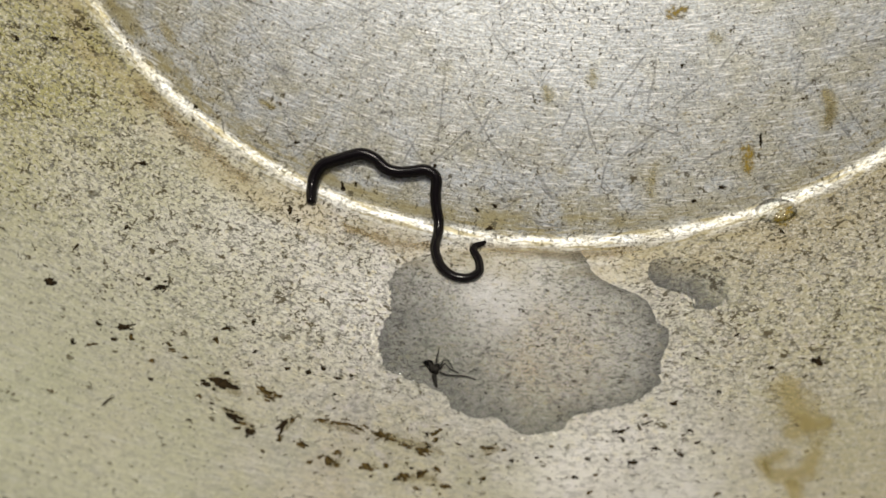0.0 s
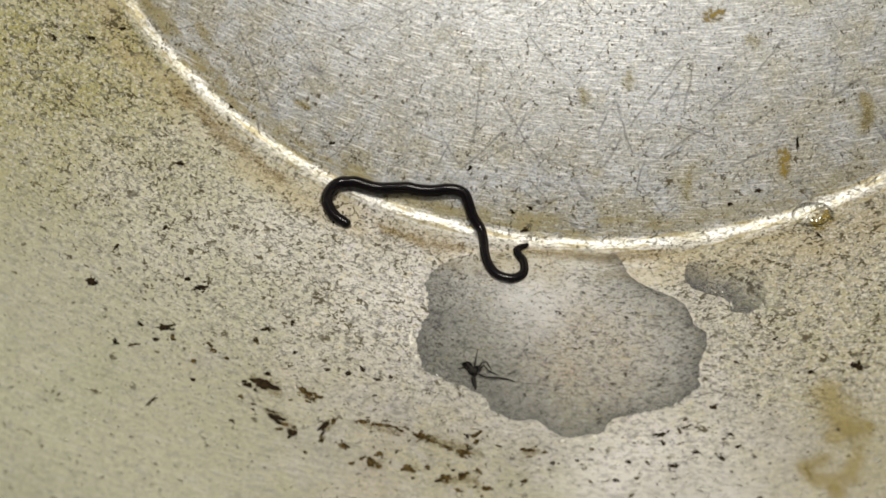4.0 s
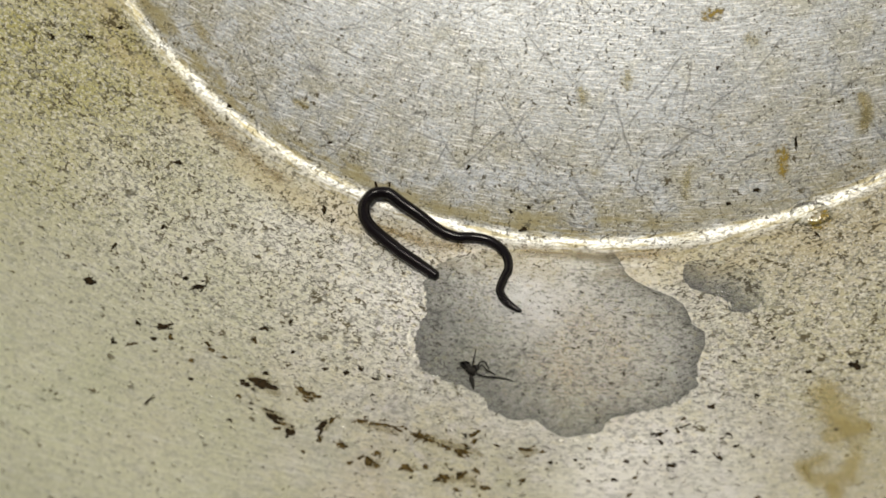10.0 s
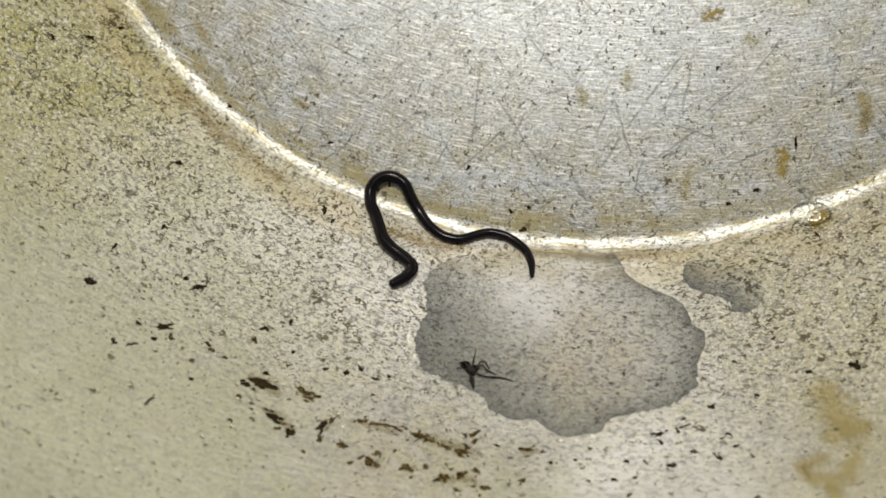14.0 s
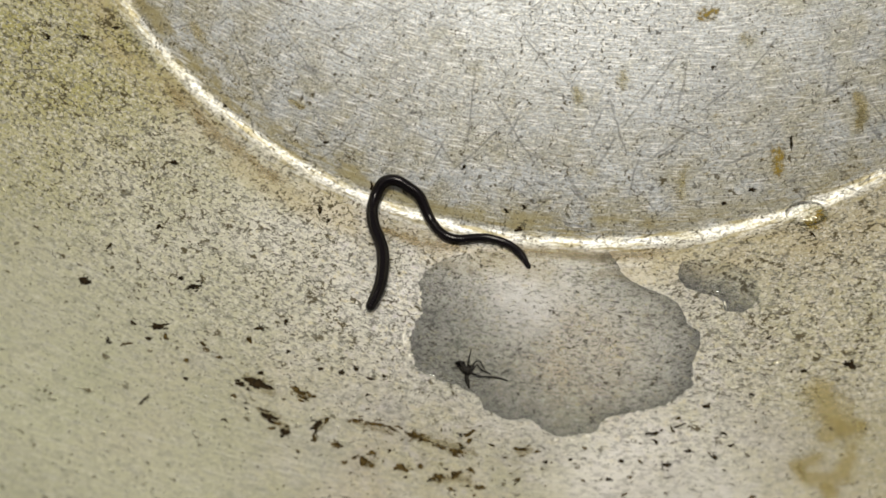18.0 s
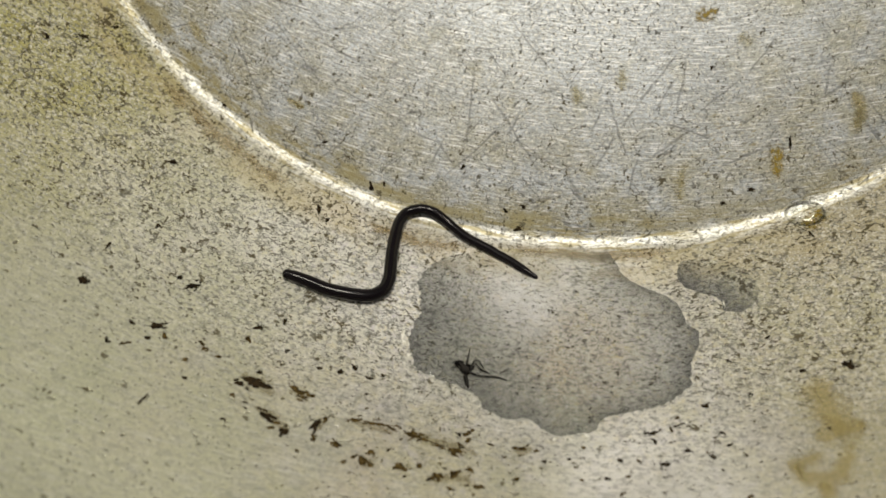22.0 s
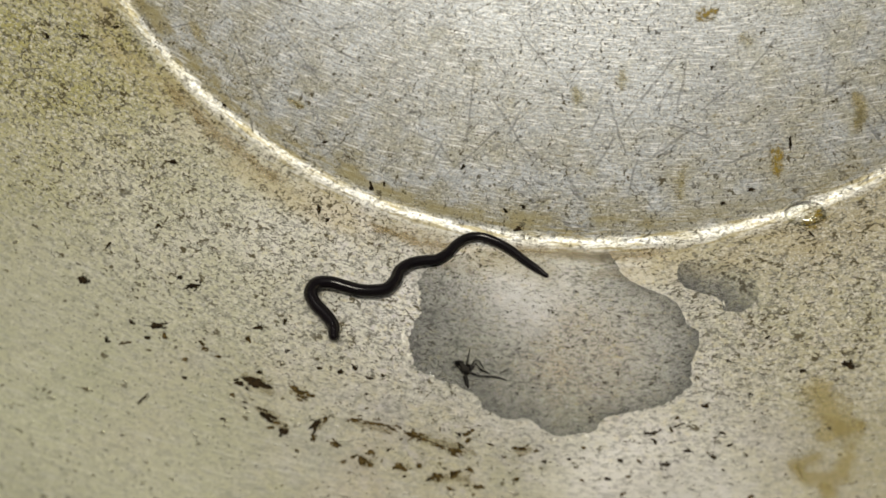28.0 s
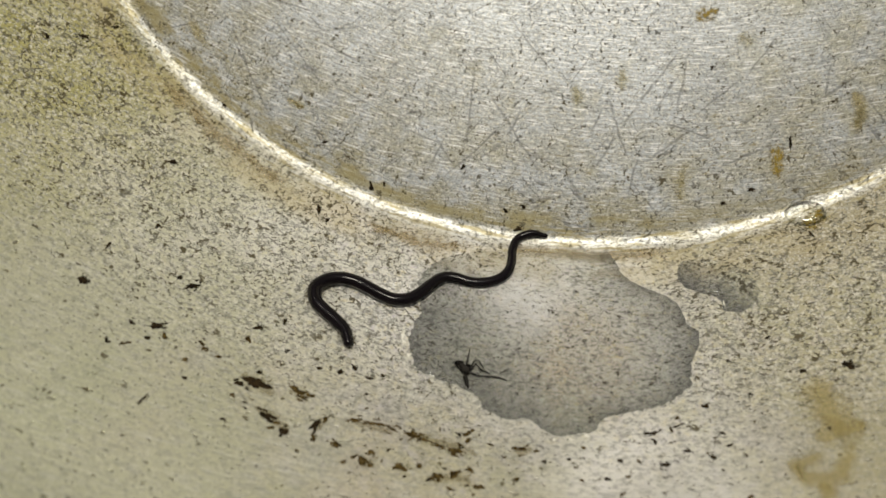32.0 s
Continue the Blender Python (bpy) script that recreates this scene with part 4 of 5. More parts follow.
def motions():
    moments = []

    def at(t, *mm):
        flat = np.array(mm).reshape(-1, 2) / 1000
        lying = np.array([[x, y, height(x, y)] for x, y in flat])
        moments.append((t, spline(lying, RINGS)))

    at(0, -53.8, -116.5, -53.9, -113.8, -53.2, -110.6, -51.5, -108.3, -48.8, -107.4, -45.9, -106.6, -43.0, -106.1, -40.3, -107.2, -38.1, -109.2, -35.4,
       -110.1, -32.5, -110.0, -29.5, -109.8, -27.4, -111.4, -27.5, -114.4, -27.4, -117.3, -26.9, -120.3, -27.1, -123.5, -27.6, -126.2, -27.2, -128.5,
       -25.9, -130.8, -23.6, -132.5, -20.7, -132.9, -18.5, -131.6, -18.6, -129.2, -19.7, -126.7, -17.6, -125.4)
    at(0.5, -55.2, -118.4, -54.9, -116.0, -54.4, -113.1, -53.0, -110.1, -50.7, -108.2, -47.8, -108.0, -44.8, -107.8, -41.8, -107.3, -39.2, -108.7, -36.5,
       -110.1, -33.6, -110.1, -30.6, -109.7, -27.8, -110.4, -27.2, -113.2, -27.5, -116.3, -27.0, -119.2, -26.7, -122.5, -27.1, -125.4, -27.2, -127.8,
       -26.1, -130.2, -24.0, -132.2, -21.2, -132.9, -18.6, -131.8, -18.4, -129.4, -19.5, -126.9, -17.6, -125.3)
    at(1, -59.8, -113.8, -57.4, -112.5, -55.0, -110.3, -52.5, -108.6, -49.7, -108.3, -46.7, -108.4, -43.8, -108.0, -40.9, -108.6, -38.4, -110.2, -35.7,
       -110.8, -32.8, -110.3, -29.8, -109.7, -27.3, -110.9, -27.1, -113.8, -27.5, -116.8, -27.0, -119.7, -26.5, -122.9, -26.8, -125.7, -26.7, -128.1,
       -25.5, -130.4, -23.4, -132.2, -20.5, -132.6, -18.4, -131.2, -18.8, -128.8, -19.7, -126.3, -17.4, -125.5)
    at(1.5, -61.9, -110.4, -59.2, -111.6, -56.3, -111.2, -53.6, -109.6, -50.7, -109.3, -47.8, -109.7, -44.8, -109.5, -41.9, -109.6, -39.2, -110.8, -36.4,
       -111.3, -33.5, -110.8, -30.7, -110.0, -27.9, -110.6, -27.3, -113.4, -27.8, -116.4, -27.3, -119.3, -26.6, -122.4, -26.4, -125.2, -26.4, -127.7,
       -25.3, -130.1, -23.3, -131.9, -20.6, -132.6, -18.4, -131.2, -18.7, -128.9, -19.9, -126.5, -17.6, -125.2)
    at(2, -63.0, -110.5, -60.2, -111.7, -57.2, -111.7, -54.5, -110.1, -51.7, -109.4, -49.1, -110.7, -46.2, -110.6, -43.3, -110.0, -40.5, -110.5, -37.7,
       -111.4, -34.8, -111.3, -31.9, -110.5, -29.0, -110.7, -27.8, -113.2, -28.0, -116.2, -27.7, -119.1, -26.7, -122.1, -26.3, -125.0, -26.4, -127.5,
       -25.3, -129.8, -23.3, -131.7, -20.5, -132.4, -18.1, -131.3, -18.3, -128.9, -19.7, -126.6, -17.5, -125.2)
    at(2.25, -63.0, -113.1, -60.4, -112.5, -57.6, -111.9, -54.8, -110.2, -51.9, -109.8, -49.1, -110.7, -46.2, -110.6, -43.3, -110.1, -40.6, -110.7, -37.7,
       -111.6, -34.8, -111.6, -32.0, -110.8, -29.1, -110.9, -27.7, -113.4, -28.0, -116.3, -27.6, -119.3, -26.6, -122.2, -26.2, -125.1, -26.3, -127.6,
       -25.2, -129.9, -23.1, -131.8, -20.3, -132.4, -18.0, -131.2, -18.2, -128.8, -19.7, -126.5, -17.5, -125.1)
    at(2.5, -62.0, -115.0, -60.3, -113.4, -57.9, -111.9, -55.1, -110.4, -52.1, -110.4, -49.2, -110.8, -46.3, -110.5, -43.4, -110.3, -40.6, -110.9, -37.8,
       -111.8, -34.9, -111.9, -32.1, -111.1, -29.2, -111.1, -27.9, -113.6, -28.0, -116.5, -27.5, -119.4, -26.6, -122.5, -26.2, -125.3, -26.3, -127.7,
       -25.1, -130.0, -23.1, -131.9, -20.2, -132.5, -17.9, -131.2, -18.3, -128.8, -19.7, -126.5, -17.5, -125.0)
    at(3, -60.0, -117.1, -59.9, -114.8, -58.7, -112.6, -56.0, -110.8, -53.1, -110.4, -50.4, -111.5, -47.5, -112.3, -44.7, -111.7, -41.9, -111.0, -39.0,
       -111.5, -36.1, -112.3, -33.2, -112.0, -30.3, -111.8, -28.3, -113.7, -28.0, -116.6, -27.4, -119.5, -26.3, -122.6, -26.0, -125.3, -26.0, -127.8,
       -24.9, -130.2, -22.7, -132.0, -19.9, -132.4, -17.7, -130.9, -18.2, -128.6, -19.8, -126.3, -17.5, -125.1)
    at(3.5, -55.6, -119.2, -57.6, -117.4, -58.5, -114.9, -57.6, -112.4, -54.8, -111.1, -51.8, -111.5, -49.1, -112.4, -46.2, -113.0, -43.3, -112.6, -40.4,
       -112.3, -37.6, -113.1, -34.6, -113.3, -31.7, -112.8, -29.0, -113.5, -28.0, -116.3, -27.4, -119.2, -26.2, -122.1, -25.8, -125.0, -25.6, -127.5,
       -24.7, -129.9, -22.8, -131.8, -19.9, -132.4, -17.6, -131.1, -17.7, -128.8, -19.3, -126.5, -17.4, -125.1)
    at(4.5, -52.1, -122.6, -54.5, -121.0, -56.3, -118.9, -57.0, -116.3, -55.8, -113.8, -53.2, -112.5, -50.1, -112.6, -47.3, -113.3, -44.4, -113.7, -41.5,
       -113.9, -38.6, -114.1, -35.6, -114.2, -32.7, -114.1, -29.8, -114.7, -28.1, -117.0, -26.7, -119.6, -24.9, -122.2, -24.0, -125.0, -23.7, -127.5,
       -23.0, -129.9, -21.3, -132.0, -18.5, -132.8, -16.0, -131.9, -15.9, -129.4, -16.9, -127.0, -14.7, -126.2)
    at(5.5, -47.2, -123.3, -49.9, -122.2, -52.5, -120.8, -54.6, -118.9, -55.5, -116.4, -54.0, -114.4, -51.1, -113.6, -48.3, -114.7, -45.6, -115.9, -42.7,
       -116.2, -39.8, -115.9, -36.8, -115.9, -33.8, -116.2, -30.9, -116.6, -28.5, -118.1, -26.5, -120.3, -24.2, -122.4, -22.9, -125.1, -22.4, -127.6,
       -22.0, -130.0, -20.5, -132.2, -17.8, -133.2, -15.1, -132.6, -14.8, -130.2, -15.2, -127.8, -12.9, -127.7)
    at(6, -44.5, -124.1, -47.2, -123.2, -49.9, -122.0, -52.5, -120.6, -54.4, -118.6, -54.1, -116.2, -51.9, -114.6, -48.9, -114.8, -46.2, -116.1, -43.4,
       -117.0, -40.5, -116.7, -37.5, -116.3, -34.6, -116.4, -31.7, -116.8, -29.1, -118.1, -26.9, -120.0, -24.7, -122.2, -23.0, -124.7, -22.3, -127.2,
       -22.2, -129.6, -21.1, -131.9, -18.7, -133.4, -15.8, -133.5, -14.4, -131.5, -14.0, -129.1, -11.3, -128.8)
    at(6.5, -41.3, -125.0, -44.2, -124.3, -47.0, -123.4, -49.8, -122.3, -52.2, -120.6, -53.3, -118.1, -52.2, -115.8, -49.4, -114.6, -46.6, -115.7, -44.1,
       -117.3, -41.0, -117.4, -38.0, -116.8, -35.0, -116.9, -32.0, -117.4, -29.3, -118.5, -26.8, -120.1, -24.5, -122.3, -22.8, -124.8, -22.3, -127.3,
       -22.1, -129.9, -21.0, -132.2, -18.6, -133.8, -15.7, -133.8, -13.7, -132.0, -12.3, -129.9, -9.5, -130.2)
    at(7, -39.7, -125.9, -42.5, -124.9, -45.3, -124.0, -48.1, -122.9, -50.7, -121.5, -52.6, -119.4, -52.3, -116.9, -50.0, -115.3, -47.0, -115.7, -44.5,
       -117.3, -41.6, -117.9, -38.5, -117.6, -35.5, -117.7, -32.6, -118.3, -29.9, -119.4, -27.3, -120.9, -24.8, -122.9, -22.9, -125.1, -22.0, -127.5,
       -21.8, -130.0, -20.9, -132.4, -18.6, -134.0, -15.7, -134.7, -13.0, -133.6, -10.3, -132.7, -7.3, -133.0)
    at(7.5, -38.3, -126.8, -41.1, -125.6, -44.0, -124.7, -46.8, -123.8, -49.6, -122.5, -51.7, -120.5, -52.3, -118.0, -50.6, -116.0, -47.6, -115.9, -45.0,
       -117.3, -42.2, -118.4, -39.1, -118.2, -36.0, -118.5, -33.3, -119.8, -30.6, -121.2, -27.9, -122.5, -25.3, -123.9, -23.0, -125.7, -22.0, -128.1,
       -21.9, -130.7, -21.3, -133.1, -19.0, -134.9, -16.2, -135.7, -13.2, -135.4, -10.2, -135.1, -7.3, -135.5)
    at(8, -38.2, -128.9, -40.2, -127.0, -42.7, -125.6, -45.4, -124.3, -48.0, -122.9, -50.4, -121.2, -51.6, -118.8, -50.4, -116.7, -47.6, -116.3, -44.8,
       -117.4, -42.0, -118.3, -38.9, -118.0, -36.0, -118.5, -33.5, -120.0, -30.9, -121.6, -28.4, -123.1, -25.7, -124.4, -23.3, -126.0, -22.0, -128.3,
       -22.0, -130.7, -22.4, -133.2, -21.1, -135.4, -18.4, -136.4, -15.5, -136.7, -12.5, -136.7, -9.6, -137.1)
    at(8.5, -36.3, -130.8, -38.5, -129.0, -40.9, -127.4, -43.4, -125.8, -45.9, -124.3, -48.5, -122.6, -50.3, -120.5, -50.5, -117.9, -48.5, -116.2, -45.6,
       -116.5, -42.8, -117.6, -39.7, -117.5, -36.8, -118.1, -34.4, -119.8, -31.8, -121.7, -29.3, -123.0, -26.5, -124.1, -23.8, -125.4, -22.0, -127.5,
       -21.5, -130.0, -22.0, -132.4, -21.6, -134.8, -19.5, -136.5, -16.6, -137.3, -13.6, -137.6, -10.7, -138.0)
    at(9, -35.8, -131.7, -37.8, -129.9, -39.9, -128.1, -42.2, -126.3, -44.7, -124.7, -47.2, -123.2, -49.4, -121.3, -50.3, -118.9, -49.1, -116.6, -46.2,
       -116.2, -43.5, -117.2, -40.5, -117.6, -37.6, -118.1, -35.2, -119.9, -32.9, -121.8, -30.5, -123.4, -27.6, -124.2, -24.9, -125.2, -22.7, -126.9,
       -21.7, -129.3, -22.0, -131.7, -22.5, -134.1, -21.7, -136.3, -19.2, -137.6, -16.3, -138.4, -13.4, -138.9)
    at(9.5, -34.8, -132.4, -37.0, -130.6, -39.3, -128.8, -41.6, -127.2, -44.0, -125.5, -46.4, -123.9, -48.6, -121.9, -49.8, -119.5, -49.5, -117.0, -47.0,
       -115.1, -44.1, -115.5, -41.4, -116.7, -38.6, -117.9, -36.3, -119.7, -34.0, -121.7, -31.6, -123.3, -28.7, -124.1, -25.8, -124.6, -23.1, -125.8,
       -21.3, -127.8, -21.2, -130.2, -22.1, -132.5, -23.0, -134.7, -22.1, -137.0, -19.8, -138.5, -17.1, -139.7)
    at(10, -34.2, -132.1, -36.7, -130.6, -39.2, -129.0, -41.5, -127.5, -43.9, -125.7, -46.2, -123.9, -48.3, -121.9, -49.6, -119.6, -49.6, -117.0, -47.6,
       -114.5, -44.6, -114.4, -42.3, -116.1, -39.9, -118.0, -37.5, -119.9, -35.2, -121.8, -32.8, -123.3, -29.9, -124.2, -27.0, -124.2, -24.0, -124.7,
       -21.5, -126.1, -19.8, -128.2, -19.5, -130.7, -20.5, -132.9, -21.2, -135.2, -19.9, -137.3, -17.5, -138.8)
    at(10.5, -33.5, -132.1, -36.3, -131.0, -38.9, -129.7, -41.4, -128.2, -43.8, -126.5, -46.0, -124.6, -47.7, -122.3, -48.9, -119.9, -49.1, -117.2, -47.7,
       -114.4, -44.9, -113.0, -42.3, -114.2, -40.2, -116.4, -38.3, -118.9, -36.0, -121.0, -33.6, -122.8, -30.9, -123.6, -27.9, -123.9, -24.9, -124.3,
       -22.1, -125.3, -19.7, -126.9, -18.3, -129.2, -18.7, -131.6, -20.1, -133.7, -20.6, -136.0, -19.3, -138.1)
    at(10.75, -33.8, -132.1, -36.6, -130.9, -39.2, -129.6, -41.7, -128.1, -44.0, -126.3, -46.2, -124.4, -47.8, -122.1, -48.8, -119.6, -48.9, -116.9,
       -47.3, -114.0, -44.6, -112.6, -42.1, -113.8, -40.2, -116.1, -38.4, -118.6, -36.1, -120.8, -33.7, -122.6, -31.0, -123.6, -28.0, -124.0, -25.1,
       -124.3, -22.2, -125.1, -19.8, -126.7, -18.2, -128.9, -18.2, -131.4, -19.5, -133.4, -20.6, -135.7, -20.7, -138.0)
    at(11, -34.1, -132.1, -36.8, -130.9, -39.4, -129.5, -41.9, -128.0, -44.2, -126.2, -46.4, -124.2, -47.9, -121.9, -48.7, -119.4, -48.7, -116.6, -47.0,
       -113.7, -44.4, -112.3, -41.9, -113.5, -40.1, -115.9, -38.5, -118.5, -36.2, -120.7, -33.8, -122.5, -31.2, -123.6, -28.2, -124.2, -25.3, -124.4,
       -22.3, -125.0, -19.8, -126.5, -18.2, -128.6, -17.7, -131.1, -18.9, -133.2, -20.6, -135.1, -22.1, -136.9)
    at(12, -33.6, -132.3, -36.5, -131.3, -39.3, -130.0, -41.9, -128.5, -44.2, -126.6, -46.2, -124.4, -47.6, -121.9, -48.2, -119.3, -48.3, -116.4, -47.4,
       -112.9, -45.4, -110.6, -42.6, -110.8, -40.5, -113.1, -39.1, -115.8, -37.7, -118.7, -35.8, -121.3, -33.3, -123.2, -30.6, -124.2, -27.5, -124.2,
       -24.5, -123.8, -21.5, -124.4, -19.0, -126.2, -17.2, -128.3, -16.7, -130.8, -17.9, -133.0, -20.3, -134.2)
    at(12.5, -32.6, -129.8, -35.7, -130.2, -38.7, -129.4, -41.4, -128.0, -43.9, -126.2, -45.9, -124.1, -47.4, -121.6, -48.2, -118.9, -48.4, -115.8, -47.7,
       -112.3, -45.9, -109.9, -42.9, -109.8, -40.9, -112.1, -39.6, -115.0, -38.2, -117.9, -36.6, -120.8, -34.2, -122.8, -31.5, -123.9, -28.4, -124.0,
       -25.3, -123.6, -22.2, -124.0, -19.5, -125.7, -17.7, -127.8, -17.6, -130.3, -19.1, -132.5, -21.7, -133.4)
    at(13, -32.4, -133.0, -34.9, -131.4, -37.6, -129.9, -40.4, -128.6, -43.1, -127.0, -45.3, -125.0, -46.7, -122.6, -47.6, -119.9, -48.0, -117.0, -47.7,
       -113.6, -46.4, -110.6, -43.5, -109.8, -41.2, -111.6, -40.0, -114.5, -38.8, -117.5, -37.4, -120.5, -35.4, -122.8, -32.7, -124.4, -29.8, -124.6,
       -26.8, -124.1, -23.6, -123.4, -20.6, -123.7, -18.1, -125.5, -16.6, -128.0, -16.7, -130.4, -18.6, -132.2)
    at(13.25, -35.8, -134.6, -36.3, -132.0, -37.9, -129.7, -40.5, -128.3, -43.2, -126.8, -45.3, -124.7, -46.5, -122.2, -47.4, -119.6, -48.1, -116.8,
       -47.8, -113.4, -46.3, -110.7, -43.3, -110.2, -41.1, -112.1, -39.8, -114.9, -38.6, -117.8, -37.2, -120.7, -35.1, -123.0, -32.5, -124.4, -29.5,
       -124.7, -26.6, -124.0, -23.6, -123.1, -20.6, -123.5, -18.1, -125.2, -16.3, -127.5, -16.2, -129.9, -17.5, -132.0)
    at(13.5, -39.2, -133.9, -37.8, -131.9, -38.2, -129.6, -40.6, -128.0, -43.2, -126.5, -45.2, -124.5, -46.2, -122.0, -47.2, -119.4, -48.1, -116.6, -47.9,
       -113.3, -46.1, -110.9, -43.1, -110.8, -41.0, -112.8, -39.7, -115.5, -38.6, -118.4, -36.9, -121.1, -34.8, -123.3, -32.3, -124.6, -29.3, -124.9,
       -26.5, -124.0, -23.6, -123.1, -20.6, -123.5, -18.1, -125.0, -16.2, -127.2, -15.7, -129.6, -16.4, -131.9)
    at(14, -42.5, -133.9, -40.2, -132.6, -38.9, -130.6, -40.8, -128.6, -43.2, -126.9, -45.2, -124.8, -46.3, -122.3, -47.3, -119.7, -48.5, -117.1, -48.5,
       -113.7, -46.7, -111.2, -43.8, -110.8, -41.3, -112.3, -39.9, -115.0, -38.5, -117.8, -36.9, -120.7, -34.8, -122.8, -32.3, -124.2, -29.3, -124.6,
       -26.5, -123.8, -23.5, -123.0, -20.5, -123.5, -17.9, -125.1, -15.8, -127.0, -14.8, -129.4, -14.7, -131.9)
    at(14.5, -46.2, -132.7, -43.4, -132.2, -40.9, -131.1, -40.5, -129.0, -42.6, -127.0, -44.6, -124.9, -46.0, -122.5, -47.2, -120.0, -48.5, -117.4, -49.0,
       -114.2, -47.2, -111.5, -44.3, -110.9, -41.6, -112.0, -39.8, -114.4, -38.6, -117.3, -37.2, -120.2, -35.1, -122.3, -32.5, -123.8, -29.7, -124.6,
       -26.7, -124.2, -23.7, -123.5, -20.7, -123.6, -18.1, -125.0, -16.0, -127.0, -15.0, -129.5, -14.9, -131.9)
    at(15.5, -45.8, -136.3, -44.2, -134.4, -42.6, -132.3, -42.4, -130.1, -43.5, -127.7, -44.8, -125.3, -45.9, -122.9, -47.0, -120.4, -48.0, -117.9, -48.1,
       -114.8, -46.3, -112.1, -43.6, -111.1, -40.9, -112.1, -39.1, -114.4, -37.7, -117.1, -36.3, -119.9, -34.2, -122.1, -31.6, -123.6, -28.9, -124.3,
       -26.0, -124.0, -23.0, -123.2, -20.0, -123.4, -17.5, -124.8, -15.3, -126.6, -14.2, -129.0, -13.8, -131.3)
    at(16.5, -44.5, -137.6, -44.6, -135.3, -44.4, -133.0, -44.2, -130.7, -44.4, -128.3, -45.0, -125.8, -45.9, -123.4, -46.9, -121.0, -47.6, -118.5, -47.2,
       -115.5, -45.4, -112.9, -42.9, -111.6, -40.3, -112.5, -38.3, -114.7, -36.8, -117.2, -35.4, -119.9, -33.3, -122.1, -30.9, -123.5, -28.2, -124.2,
       -25.3, -124.0, -22.4, -123.2, -19.5, -123.5, -17.0, -124.9, -14.7, -126.5, -13.4, -128.7, -12.9, -131.0)
    at(17, -45.1, -138.0, -44.5, -135.8, -44.1, -133.5, -44.0, -131.1, -44.3, -128.7, -45.0, -126.2, -45.8, -123.8, -46.7, -121.3, -47.3, -118.8, -46.9,
       -115.8, -45.4, -112.9, -42.9, -111.5, -40.3, -112.4, -38.1, -114.5, -36.6, -117.0, -35.3, -119.7, -33.2, -121.9, -30.6, -123.3, -27.9, -124.2,
       -25.0, -124.2, -22.0, -123.7, -19.2, -124.0, -16.5, -125.3, -14.2, -126.9, -12.8, -129.1, -11.8, -131.3)
    at(18, -45.4, -138.3, -44.6, -136.3, -44.0, -134.1, -43.8, -131.8, -43.9, -129.5, -44.3, -127.1, -45.2, -124.8, -46.3, -122.5, -47.0, -120.1, -47.1,
       -117.5, -46.2, -114.4, -44.6, -112.0, -42.0, -111.7, -39.5, -113.1, -37.3, -114.8, -36.0, -117.3, -34.9, -120.2, -33.4, -122.5, -31.2, -124.2,
       -28.6, -124.7, -25.8, -124.4, -23.0, -124.3, -20.2, -125.0, -17.7, -126.2, -15.8, -128.0, -14.5, -130.1)
    at(19, -47.5, -138.3, -45.0, -137.6, -43.4, -135.7, -42.9, -133.5, -43.2, -131.2, -43.8, -128.7, -44.6, -126.3, -45.4, -123.9, -46.1, -121.5, -46.5,
       -118.9, -46.2, -115.9, -45.0, -113.0, -42.6, -111.7, -40.0, -112.8, -37.6, -114.5, -35.6, -116.5, -34.2, -119.1, -32.7, -121.9, -30.8, -123.9,
       -28.1, -124.6, -25.2, -124.7, -22.3, -124.8, -19.5, -125.2, -16.8, -126.3, -15.0, -128.2, -14.2, -130.4)
    at(19.5, -50.6, -136.4, -47.7, -137.0, -45.0, -136.7, -43.4, -135.0, -43.0, -132.8, -43.3, -130.3, -43.9, -127.9, -44.7, -125.5, -45.4, -123.0, -45.8,
       -120.5, -45.8, -117.8, -44.9, -114.7, -43.1, -112.4, -40.3, -112.5, -37.8, -113.8, -35.7, -115.9, -34.1, -118.3, -32.7, -121.1, -30.9, -123.4,
       -28.3, -124.2, -25.4, -124.5, -22.5, -124.9, -19.7, -125.5, -17.0, -126.5, -14.9, -128.3, -13.3, -130.3)
    at(20, -54.0, -134.9, -51.2, -135.9, -48.3, -136.6, -45.6, -136.3, -43.7, -134.7, -43.0, -132.6, -43.3, -130.1, -43.9, -127.7, -44.6, -125.2, -45.2,
       -122.7, -45.4, -120.2, -45.1, -117.4, -43.8, -114.4, -41.3, -113.2, -38.5, -114.0, -36.0, -115.5, -33.9, -117.6, -32.3, -120.2, -30.6, -122.7,
       -28.2, -124.2, -25.3, -124.5, -22.5, -125.1, -19.6, -125.9, -16.9, -126.8, -14.7, -128.4, -13.0, -130.4)
    at(20.5, -56.2, -134.3, -53.5, -135.6, -50.7, -136.3, -47.8, -136.4, -45.2, -135.8, -43.5, -134.2, -43.1, -131.8, -43.5, -129.4, -44.0, -126.9, -44.6,
       -124.5, -44.9, -122.0, -44.8, -119.5, -43.7, -116.5, -41.4, -114.7, -38.5, -114.8, -35.8, -116.1, -33.7, -118.0, -32.0, -120.5, -30.0, -122.9,
       -27.6, -124.2, -24.7, -124.8, -21.9, -125.7, -19.3, -126.8, -16.7, -128.0, -14.4, -129.5, -12.5, -131.4)
